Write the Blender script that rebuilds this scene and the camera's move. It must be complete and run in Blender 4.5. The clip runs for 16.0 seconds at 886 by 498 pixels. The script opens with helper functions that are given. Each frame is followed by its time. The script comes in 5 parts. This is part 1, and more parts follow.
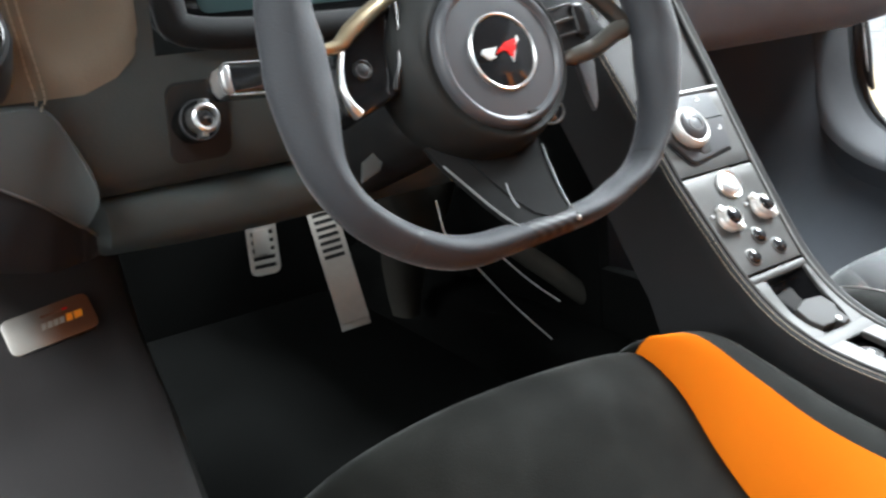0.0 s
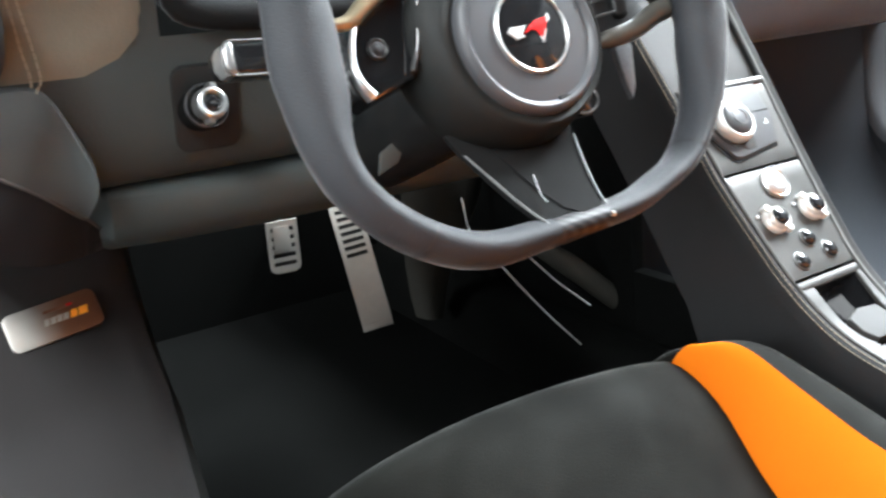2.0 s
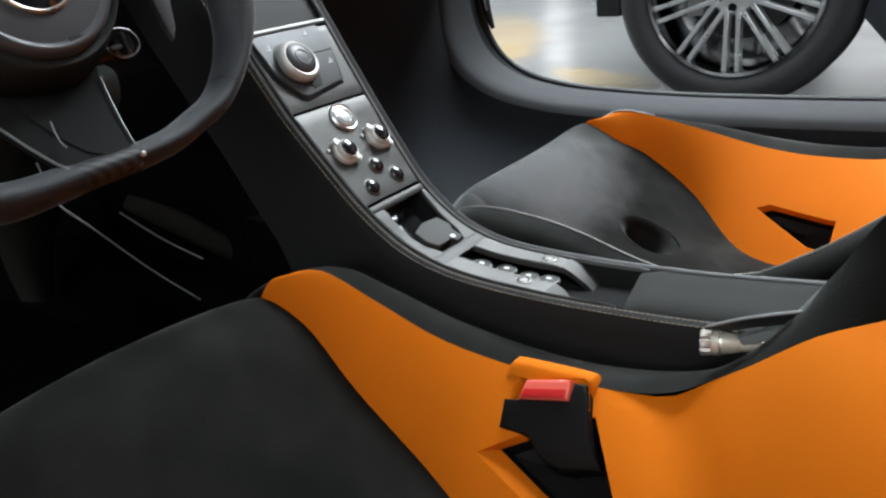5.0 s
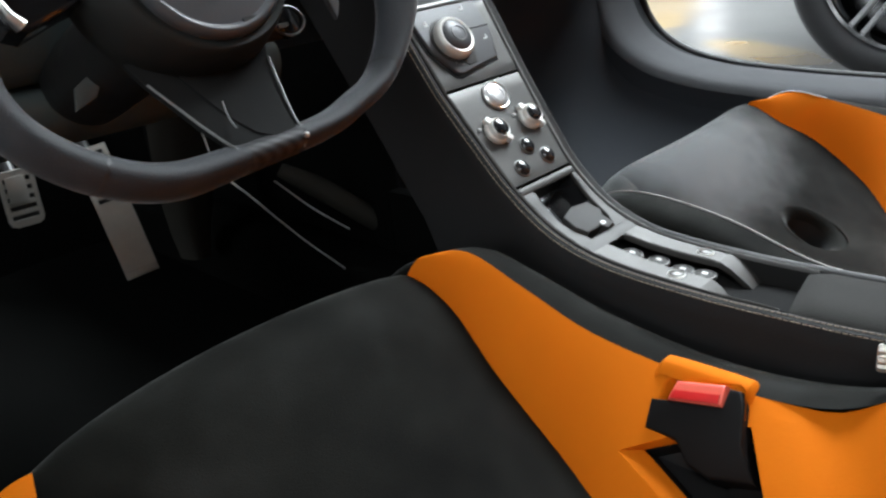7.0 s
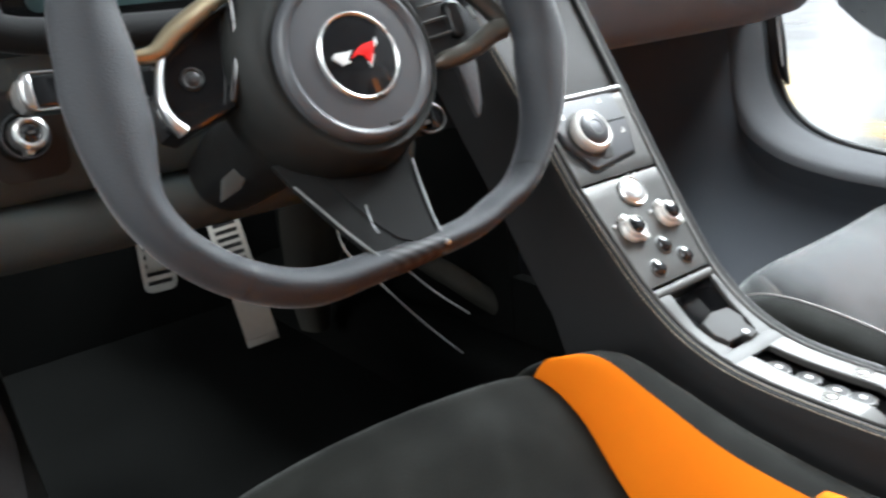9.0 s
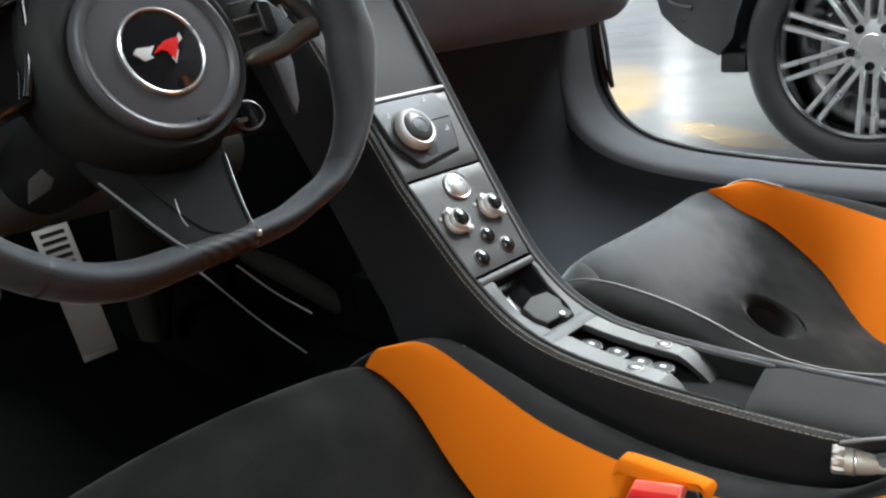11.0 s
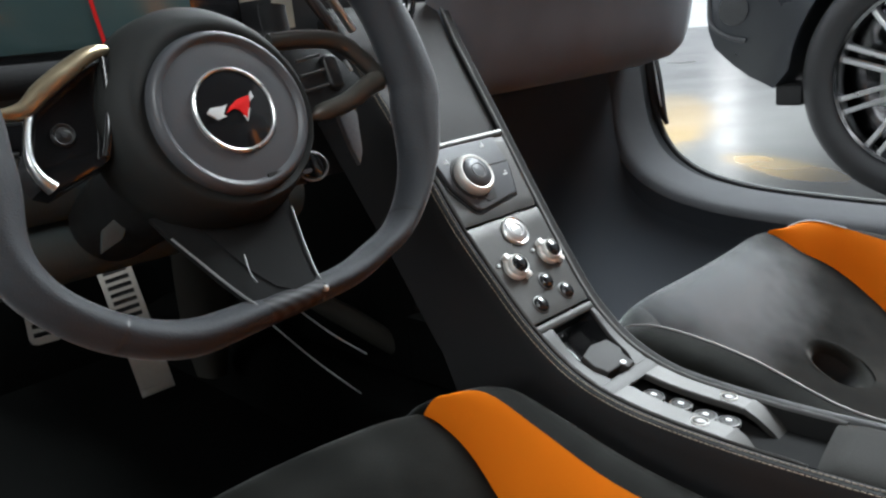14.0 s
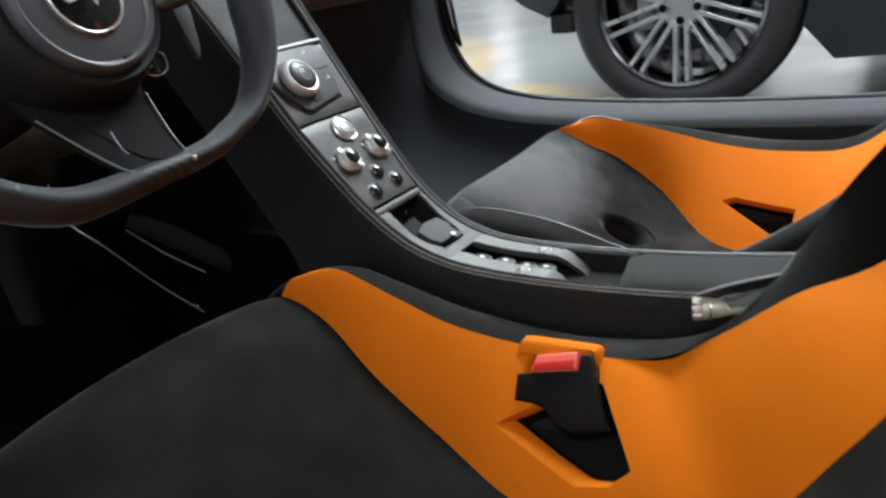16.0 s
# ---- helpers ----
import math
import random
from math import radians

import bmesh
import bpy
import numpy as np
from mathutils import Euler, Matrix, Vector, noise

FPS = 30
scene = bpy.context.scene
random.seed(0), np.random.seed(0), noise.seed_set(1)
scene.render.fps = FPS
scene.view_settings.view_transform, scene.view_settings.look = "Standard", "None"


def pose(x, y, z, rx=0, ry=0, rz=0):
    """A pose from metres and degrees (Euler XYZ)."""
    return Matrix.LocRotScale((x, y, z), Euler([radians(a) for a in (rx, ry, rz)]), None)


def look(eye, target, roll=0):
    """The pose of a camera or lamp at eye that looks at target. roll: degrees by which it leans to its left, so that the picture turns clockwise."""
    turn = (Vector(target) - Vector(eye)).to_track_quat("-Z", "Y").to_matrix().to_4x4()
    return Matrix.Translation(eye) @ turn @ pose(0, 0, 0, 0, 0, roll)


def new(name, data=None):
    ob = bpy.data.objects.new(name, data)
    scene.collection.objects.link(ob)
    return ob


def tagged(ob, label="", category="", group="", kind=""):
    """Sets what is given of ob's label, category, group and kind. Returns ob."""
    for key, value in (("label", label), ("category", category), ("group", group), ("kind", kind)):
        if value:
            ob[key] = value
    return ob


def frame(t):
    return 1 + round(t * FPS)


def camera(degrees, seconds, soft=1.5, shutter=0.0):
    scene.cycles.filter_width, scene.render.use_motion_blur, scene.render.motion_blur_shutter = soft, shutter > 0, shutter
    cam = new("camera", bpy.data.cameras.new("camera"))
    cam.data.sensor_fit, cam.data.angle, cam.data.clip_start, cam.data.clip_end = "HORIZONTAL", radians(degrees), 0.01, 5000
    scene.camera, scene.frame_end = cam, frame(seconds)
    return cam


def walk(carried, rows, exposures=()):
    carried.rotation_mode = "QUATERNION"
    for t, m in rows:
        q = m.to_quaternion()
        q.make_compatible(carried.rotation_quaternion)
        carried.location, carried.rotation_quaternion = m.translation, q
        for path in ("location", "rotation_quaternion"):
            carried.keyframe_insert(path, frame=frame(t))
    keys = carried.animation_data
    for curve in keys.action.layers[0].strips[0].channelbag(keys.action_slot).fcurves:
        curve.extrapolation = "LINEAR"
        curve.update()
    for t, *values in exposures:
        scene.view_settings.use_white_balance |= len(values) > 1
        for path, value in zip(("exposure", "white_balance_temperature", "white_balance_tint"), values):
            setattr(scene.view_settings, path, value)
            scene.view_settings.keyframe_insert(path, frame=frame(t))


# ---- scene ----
cam = camera(58.0, 16.0, soft=2.3, shutter=0.5)
PATH = [
    (0, (-0.666, -0.46, 0.644), (0.348, 1.165, 0.066), -5.9),
    (0.5, (-0.667, -0.436, 0.652), (0.261, 1.237, 0.07), -5.1),
    (1, (-0.669, -0.414, 0.647), (0.217, 1.282, 0.065), -4.9),
    (1.5, (-0.66, -0.408, 0.632), (0.228, 1.292, 0.066), -5.1),
    (2, (-0.638, -0.426, 0.628), (0.314, 1.239, 0.059), -5.7),
    (2.5, (-0.626, -0.439, 0.623), (0.428, 1.154, 0.03), -6.0),
    (3, (-0.603, -0.457, 0.614), (0.649, 0.946, -0.07), -5.9),
    (3.5, (-0.6, -0.482, 0.605), (0.887, 0.644, -0.117), -5.1),
    (3.7, (-0.591, -0.493, 0.607), (0.926, 0.583, -0.127), -5.3),
    (6, (-0.6, -0.485, 0.612), (0.836, 0.683, -0.144), -6.5),
    (6.5, (-0.59, -0.471, 0.625), (0.75, 0.797, -0.146), -6.3),
    (7, (-0.592, -0.471, 0.619), (0.678, 0.862, -0.161), -6.4),
    (7.5, (-0.599, -0.444, 0.615), (0.608, 0.963, -0.135), -7.3),
    (8, (-0.604, -0.423, 0.643), (0.514, 1.1, -0.016), -7.3),
    (8.5, (-0.596, -0.409, 0.654), (0.473, 1.171, 0.054), -6.2),
    (9, (-0.586, -0.438, 0.641), (0.537, 1.103, 0.036), -6.1),
    (9.5, (-0.584, -0.459, 0.648), (0.692, 0.951, 0.027), -4.6),
    (10, (-0.577, -0.469, 0.645), (0.767, 0.877, 0.028), -4.7),
    (10.2, (-0.58, -0.471, 0.643), (0.787, 0.853, 0.028), -4.4),
    (12.3, (-0.571, -0.479, 0.622), (0.788, 0.85, -0.001), -6.0),
    (12.5, (-0.574, -0.476, 0.624), (0.782, 0.856, 0.002), -6.1),
    (13, (-0.575, -0.466, 0.64), (0.754, 0.9, 0.03), -6.4),
    (13.5, (-0.575, -0.465, 0.644), (0.725, 0.943, 0.073), -6.0),
    (14, (-0.58, -0.464, 0.65), (0.733, 0.944, 0.108), -5.7),
    (14.5, (-0.592, -0.467, 0.646), (0.746, 0.919, 0.108), -5.4),
    (15, (-0.62, -0.473, 0.634), (0.845, 0.748, 0.033), -4.9),
    (15.5, (-0.655, -0.472, 0.62), (0.895, 0.618, -0.022), -5.4),
    (16, (-0.674, -0.488, 0.611), (0.905, 0.523, -0.086), -7.1),
]
EXPOSURES = [(0, 1.69), (1, 2.19), (2.5, 2.09), (3.0, 1.49), (3.5, 0.84), (6, 0.29), (7, 0.54), (7.5, 0.94), (8, 1.34), (8.5, 1.59), (9, 1.54), (9.5, 1.09), (10, 0.74), (12.5, 0.64), (14.5, 0.59), (15, 0.64), (16, 0.34)]
walk(cam, [(t, look(eye, target, roll)) for t, eye, target, roll in PATH], EXPOSURES)

# ---- light ----
world = bpy.data.worlds.new("hall_world")
scene.world = world
world.use_nodes = True
bg = world.node_tree.nodes["Background"]
bg.inputs[0].default_value = (0.75, 0.82, 0.95, 1)
bg.inputs[1].default_value = 0.25


def area_lamp(name, place, aim, sx, sy, power, colour):
    lamp = bpy.data.lights.new(name, "AREA")
    lamp.shape, lamp.size, lamp.size_y, lamp.energy, lamp.color = "RECTANGLE", sx, sy, power, colour
    ob = new(name, lamp)
    ob.matrix_world = look(place, aim)
    return ob


area_lamp("daylight_opening_front", (3.8, 17.6, 1.75), (0.5, 0, 0.6), 17.0, 2.5, 3300, (0.88, 0.95, 1.0))
# unseen fill lamp added on the driver's side
area_lamp("fill_light_side", (-7.2, 0.5, 1.7), (0, 0, 0.5), 6.0, 2.2, 90, (0.93, 0.98, 1.0))
area_lamp("daylight_window_far", (16.6, 8.15, 2.50), (2.6, 1.1, 0.0), 0.60, 1.1, 6.0, (0.96, 0.98, 1.0))
area_lamp("daylight_window_near", (16.6, 1.45, 2.35), (2.8, -0.1, 0.0), 1.7, 1.1, 15, (0.96, 0.98, 1.0))
area_lamp("ceiling_light_right", (2.5, 0.8, 3.05), (2.5, 0.8, 0), 1.7, 3.2, 460, (0.86, 0.945, 1.0))
# unseen fill lamp added above the rear left for dash and bolsters
area_lamp("fill_light_left", (-2.3, -1.6, 3.05), (-2.3, -1.6, 0), 0.8, 3.0, 70, (0.91, 0.97, 1.0))

# ---- materials ----


def mat(name, colour, rough=0.6, metal=0.0, vary=0.12, scale=40.0, bump=0.15, fine=600.0, sheen=0.0, coat=0.0, spec=0.5, rvary=0.08):
    """A principled material with colour change and relief at two scales."""
    m = bpy.data.materials.new(name)
    m.use_nodes = True
    nt = m.node_tree
    p = nt.nodes["Principled BSDF"]
    p.inputs["Roughness"].default_value = rough
    p.inputs["Metallic"].default_value = metal
    p.inputs["Sheen Weight"].default_value = sheen
    p.inputs["Sheen Roughness"].default_value = 0.28
    p.inputs["Coat Weight"].default_value = coat
    p.inputs["Coat Roughness"].default_value = 0.08
    p.inputs["Specular IOR Level"].default_value = spec
    co = nt.nodes.new("ShaderNodeTexCoord")
    big = nt.nodes.new("ShaderNodeTexNoise")
    big.inputs["Scale"].default_value, big.inputs["Detail"].default_value = scale, 4
    nt.links.new(co.outputs["Object"], big.inputs["Vector"])
    small = nt.nodes.new("ShaderNodeTexNoise")
    small.inputs["Scale"].default_value, small.inputs["Detail"].default_value = fine, 2
    nt.links.new(co.outputs["Object"], small.inputs["Vector"])
    ramp = nt.nodes.new("ShaderNodeMix")
    ramp.data_type = "RGBA"
    c = Vector(colour)
    ramp.inputs[6].default_value = (*(c * (1 - vary)), 1)
    ramp.inputs[7].default_value = (*(c * (1 + vary)), 1)
    nt.links.new(big.outputs["Fac"], ramp.inputs[0])
    nt.links.new(ramp.outputs[2], p.inputs["Base Color"])
    mr = nt.nodes.new("ShaderNodeMapRange")
    mr.inputs["To Min"].default_value, mr.inputs["To Max"].default_value = max(0.02, rough - rvary), min(1, rough + rvary)
    nt.links.new(big.outputs["Fac"], mr.inputs["Value"])
    nt.links.new(mr.outputs["Result"], p.inputs["Roughness"])
    if bump > 0:
        b = nt.nodes.new("ShaderNodeBump")
        b.inputs["Strength"].default_value, b.inputs["Distance"].default_value = bump, 0.0008
        nt.links.new(small.outputs["Fac"], b.inputs["Height"])
        nt.links.new(b.outputs["Normal"], p.inputs["Normal"])
    return m


def carbon(name):
    """Woven carbon fibre under lacquer."""
    m = mat(name, (0.03, 0.03, 0.032), 0.55, 0.0, 0.2, 60, 0.0, coat=0.04, spec=0.35)
    nt = m.node_tree
    p = nt.nodes["Principled BSDF"]
    co = nt.nodes.new("ShaderNodeTexCoord")
    w = nt.nodes.new("ShaderNodeTexWave")
    w.bands_direction = "DIAGONAL"
    w.inputs["Scale"].default_value, w.inputs["Distortion"].default_value = 70, 0.6
    nt.links.new(co.outputs["Object"], w.inputs["Vector"])
    mix = nt.nodes.new("ShaderNodeMix")
    mix.data_type = "RGBA"
    mix.inputs[6].default_value, mix.inputs[7].default_value = (0.008, 0.008, 0.009, 1), (0.04, 0.04, 0.043, 1)
    nt.links.new(w.outputs["Fac"], mix.inputs[0])
    nt.links.new(mix.outputs[2], p.inputs["Base Color"])
    return m


M = {
    "suede": mat("black_suede", (0.013, 0.013, 0.0135), 0.9, 0, 0.25, 25, 0.35, 900, sheen=0.10, spec=0.3),
    "suede_seat": mat("charcoal_suede", (0.0047, 0.0048, 0.0040), 0.8, 0, 0.62, 5, 0.35, 900, sheen=0.1, spec=0.06, rvary=0.10),
    "rim": mat("wheel_suede", (0.0165, 0.0185, 0.0225), 0.70, 0, 0.3, 55, 0.45, 900, sheen=0.25),
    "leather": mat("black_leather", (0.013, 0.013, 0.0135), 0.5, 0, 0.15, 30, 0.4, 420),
    "tan": mat("brown_leather", (0.27, 0.255, 0.205), 0.55, 0, 0.15, 22, 0.4, 420),
    "orange": mat("orange_leather", (0.57, 0.139, 0.0055), 0.74, 0, 0.10, 7, 0.08, 500, spec=0.045),
    "satin": mat("satin_grey_metal", (0.14, 0.14, 0.138), 0.47, 0.60, 0.1, 50, 0.08, 1500),
    "panelgrey": mat("satin_charcoal_panel", (0.084, 0.082, 0.079), 0.36, 0.65, 0.14, 50, 0.08, 1500),
    "machined": mat("machined_grey_metal", (0.66, 0.65, 0.62), 0.42, 0.45, 0.15, 90, 0.10, 900),
    "spokegloss": mat("satin_black_spoke", (0.030, 0.028, 0.025), 0.34, 0, 0.15, 30, 0.03, 600, coat=0.1),
    "darkpanel": mat("dark_satin_panel", (0.055, 0.056, 0.06), 0.4, 0.2, 0.1, 50, 0.08, 1500),
    "chrome": mat("brushed_aluminium", (0.74, 0.74, 0.73), 0.30, 0.92, 0.06, 90, 0.06, 900),
    "pedal": mat("pedal_aluminium", (0.50, 0.48, 0.44), 0.45, 0.75, 0.12, 60, 0.1, 800),
    "gloss": mat("piano_black", (0.012, 0.012, 0.013), 0.12, 0, 0.1, 50, 0.0, coat=0.5),
    "plastic": mat("black_plastic", (0.012, 0.012, 0.0125), 0.45, 0, 0.12, 60, 0.15, 900),
    # passenger pad lightened for haze, lower panel darkened for shade
    "dash": mat("hazed_dash_suede", (0.105, 0.118, 0.136), 0.9, 0, 0.2, 16, 0.35, 900, sheen=0.15, spec=0.3),
    "dashlow": mat("shaded_lower_suede", (0.019, 0.022, 0.027), 0.9, 0, 0.2, 16, 0.35, 900, sheen=0.1, spec=0.3),
    "ringgrey": mat("grey_ring_leather", (0.062, 0.064, 0.070), 0.40, 0, 0.1, 30, 0.1, 700),
    "edgegrey": mat("worn_edge_grey", (0.13, 0.13, 0.125), 0.7, 0, 0.2, 60, 0.1),
    "vane": mat("dark_satin_vane", (0.10, 0.10, 0.10), 0.4, 0.5, 0.1, 60, 0.0),
    "slotframe": mat("dark_satin_frame", (0.030, 0.0285, 0.0265), 0.48, 0.15, 0.12, 40, 0.08, 1500, spec=0.30),
    "arm": mat("satin_arm_metal", (0.050, 0.048, 0.045), 0.46, 0.42, 0.12, 40, 0.08, 1500),
    "barrel": mat("polished_barrel", (0.46, 0.46, 0.47), 0.13, 1.0, 0.1, 30, 0.0),
    "creamtip": mat("pale_worn_metal", (0.50, 0.48, 0.41), 0.45, 0.4, 0.25, 60, 0.2, 400),
    "lid": mat("dark_lid_plastic", (0.028, 0.027, 0.026), 0.65, 0, 0.15, 40, 0.1, 900, spec=0.3),
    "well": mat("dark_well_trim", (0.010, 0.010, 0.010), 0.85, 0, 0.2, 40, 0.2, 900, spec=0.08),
    "pad": mat("worn_black_pad", (0.0125, 0.0120, 0.0105), 0.8, 0, 0.3, 20, 0.3, 700, spec=0.2),
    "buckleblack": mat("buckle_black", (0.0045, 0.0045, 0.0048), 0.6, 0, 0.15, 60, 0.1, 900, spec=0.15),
    "side": mat("shaded_side_leather", (0.0070, 0.0070, 0.0075), 0.75, 0, 0.2, 30, 0.25, 500, spec=0.25),
    "lit_piping": mat("lit_piping", (0.34, 0.325, 0.31), 0.5, 0, 0.1, 60, 0.1),
    "dashface": mat("dark_dash_vinyl", (0.074, 0.090, 0.090), 0.7, 0, 0.2, 14, 0.3, 500, spec=0.3),
    "trimrubber": mat("dark_sill_rubber", (0.010, 0.0105, 0.0115), 0.9, 0, 0.2, 12, 0.1, 500, spec=0.05),
    "tunnelpad": mat("brown_grey_pad", (0.036, 0.034, 0.029), 0.8, 0, 0.25, 25, 0.3, 500, spec=0.2),
    "lowerbar": mat("satin_grey_bar", (0.075, 0.070, 0.060), 0.34, 0.3, 0.15, 30, 0.04, 600),
    "paddle": mat("grey_weave_paddle", (0.11, 0.11, 0.115), 0.4, 0.3, 0.3, 300, 0.1, 900),
    "boss": mat("wheel_leather", (0.0125, 0.0135, 0.0128), 0.62, 0, 0.1, 30, 0.14, 700, spec=0.25),
    "strip": mat("pale_strip", (0.45, 0.45, 0.44), 0.5, 0.2, 0.1, 60, 0.0),
    "rubber": mat("rubber", (0.02, 0.02, 0.021), 0.75, 0, 0.15, 60, 0.2, 500),
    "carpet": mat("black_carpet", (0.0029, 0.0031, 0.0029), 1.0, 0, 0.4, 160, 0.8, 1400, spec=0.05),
    "farsill": mat("cool_grey_sill_suede", (0.027, 0.028, 0.031), 0.85, 0, 0.18, 18, 0.4, 1000, sheen=0.1, spec=0.3),
    "sillcloth": mat("grey_sill_suede", (0.0225, 0.0205, 0.0205), 0.9, 0, 0.18, 18, 0.4, 1000, sheen=0.08, spec=0.3),
    "greypanel": mat("grey_panel", (0.105, 0.119, 0.118), 0.75, 0, 0.1, 30, 0.2, 900),
    "red": mat("lit_red_plastic", (0.75, 0.13, 0.09), 0.35, 0, 0.05, 40, 0.0),
    "red_shaded": mat("shaded_red_face", (0.55, 0.02, 0.02), 0.3, 0, 0.05, 40, 0.0),
    "cream_thread": mat("cream_thread", (0.50, 0.46, 0.37), 0.8, 0, 0.15, 300, 0.2, 1500),
    "thread": mat("tan_thread", (0.20, 0.165, 0.12), 0.8, 0, 0.2, 300, 0.2, 1500),
    "white": mat("white_mark", (0.55, 0.56, 0.56), 0.5, 0, 0.03, 50, 0.0),
    "emblem": mat("emblem_red", (0.70, 0.02, 0.02), 0.25, 0, 0.05, 80, 0.0, coat=0.6),
    "plate_brown": mat("plate_bronze", (0.20, 0.085, 0.045), 0.4, 0.4, 0.2, 40, 0.05),
    "platewhite": mat("plate_pale_mark", (0.42, 0.38, 0.33), 0.45, 0.2, 0.1, 50, 0.0),
    "plate": mat("two_tone_plate", (0.36, 0.34, 0.31), 0.42, 0.6, 0.15, 40, 0.05),
    "amber": mat("amber_mark", (0.95, 0.33, 0.02), 0.4, 0, 0.05, 40, 0.0),
    "bronze": mat("bronze_trim", (0.42, 0.34, 0.22), 0.3, 0.85, 0.12, 40, 0.05),
    "carbon": carbon("carbon_weave"),
    "tyre": mat("tyre_rubber", (0.032, 0.032, 0.034), 0.7, 0, 0.2, 30, 0.25, 300),
    "alloy": mat("alloy_wheel", (0.80, 0.80, 0.81), 0.30, 0.75, 0.04, 25, 0.0, rvary=0.10),
    "alloy_dark": mat("alloy_dark", (0.05, 0.05, 0.052), 0.35, 0.6, 0.1, 30, 0.05),
    "carpaint": mat("dark_car_paint", (0.030, 0.034, 0.041), 0.3, 0.1, 0.1, 10, 0.0, coat=0.9),
    "floor": mat("polished_concrete", (0.082, 0.082, 0.078), 0.24, 0, 0.25, 1.6, 0.08, 60, spec=0.5, rvary=0.1),
    "wallpaint": mat("wall_paint", (0.80, 0.81, 0.82), 0.8, 0, 0.05, 3, 0.1, 80),
    "screen": mat("display_glass", (0.05, 0.085, 0.085), 0.15, 0, 0.2, 12, 0.0, coat=0.6),
}

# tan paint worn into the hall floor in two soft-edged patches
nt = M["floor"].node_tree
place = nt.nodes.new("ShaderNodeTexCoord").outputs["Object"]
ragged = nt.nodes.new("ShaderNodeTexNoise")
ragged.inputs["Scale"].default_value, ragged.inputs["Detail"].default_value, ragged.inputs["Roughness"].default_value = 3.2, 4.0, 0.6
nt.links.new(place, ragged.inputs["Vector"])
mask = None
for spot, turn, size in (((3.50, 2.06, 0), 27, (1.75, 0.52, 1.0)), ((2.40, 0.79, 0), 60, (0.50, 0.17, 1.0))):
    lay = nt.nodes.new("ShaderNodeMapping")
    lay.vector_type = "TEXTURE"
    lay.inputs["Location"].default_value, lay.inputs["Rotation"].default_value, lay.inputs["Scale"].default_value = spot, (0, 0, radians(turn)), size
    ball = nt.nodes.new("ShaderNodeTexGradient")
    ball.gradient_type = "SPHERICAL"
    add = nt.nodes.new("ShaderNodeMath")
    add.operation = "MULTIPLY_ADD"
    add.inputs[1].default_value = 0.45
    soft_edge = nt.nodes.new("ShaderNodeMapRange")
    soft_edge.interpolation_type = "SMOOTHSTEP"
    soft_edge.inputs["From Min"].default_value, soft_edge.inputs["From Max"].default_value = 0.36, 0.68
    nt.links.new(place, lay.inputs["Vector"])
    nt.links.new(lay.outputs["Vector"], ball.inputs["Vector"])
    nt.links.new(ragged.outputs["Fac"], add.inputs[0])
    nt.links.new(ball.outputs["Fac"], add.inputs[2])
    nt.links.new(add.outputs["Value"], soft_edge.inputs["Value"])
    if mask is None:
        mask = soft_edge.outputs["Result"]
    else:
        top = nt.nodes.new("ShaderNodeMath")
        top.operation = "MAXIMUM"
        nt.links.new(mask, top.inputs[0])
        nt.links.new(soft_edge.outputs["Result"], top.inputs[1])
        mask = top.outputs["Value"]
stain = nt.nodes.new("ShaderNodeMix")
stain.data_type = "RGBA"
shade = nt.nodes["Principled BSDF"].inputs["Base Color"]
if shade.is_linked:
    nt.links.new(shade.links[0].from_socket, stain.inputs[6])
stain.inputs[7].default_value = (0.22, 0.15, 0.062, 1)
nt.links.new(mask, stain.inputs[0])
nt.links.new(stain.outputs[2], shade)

# the sill plate's anodising runs from silver into bronze
nt = M["plate"].node_tree
axis = nt.nodes.new("ShaderNodeSeparateXYZ")
fade = nt.nodes.new("ShaderNodeMapRange")
fade.interpolation_type = "SMOOTHSTEP"
fade.inputs["From Min"].default_value, fade.inputs["From Max"].default_value = -0.634, -0.596
tone = nt.nodes.new("ShaderNodeMix")
tone.data_type = "RGBA"
shade = nt.nodes["Principled BSDF"].inputs["Base Color"]
nt.links.new(shade.links[0].from_socket, tone.inputs[6])
tone.inputs[7].default_value = (0.21, 0.095, 0.052, 1)
nt.links.new([n for n in nt.nodes if n.type == "TEX_COORD"][0].outputs["Object"], axis.inputs["Vector"])
nt.links.new(axis.outputs["X"], fade.inputs["Value"])
nt.links.new(fade.outputs["Result"], tone.inputs[0])
nt.links.new(tone.outputs[2], shade)

# brushed nap: the sheen of the seat suede comes and goes in patches
nt = M["suede_seat"].node_tree
nap = nt.nodes.new("ShaderNodeTexNoise")
nap.inputs["Scale"].default_value, nap.inputs["Detail"].default_value, nap.inputs["Roughness"].default_value = 7.0, 3.0, 0.6
level = nt.nodes.new("ShaderNodeMapRange")
level.inputs["From Min"].default_value, level.inputs["From Max"].default_value = 0.35, 0.68
level.inputs["To Min"].default_value, level.inputs["To Max"].default_value = 0.02, 0.25
nt.links.new([n for n in nt.nodes if n.type == "TEX_COORD"][0].outputs["Object"], nap.inputs["Vector"])
nt.links.new(nap.outputs["Fac"], level.inputs["Value"])
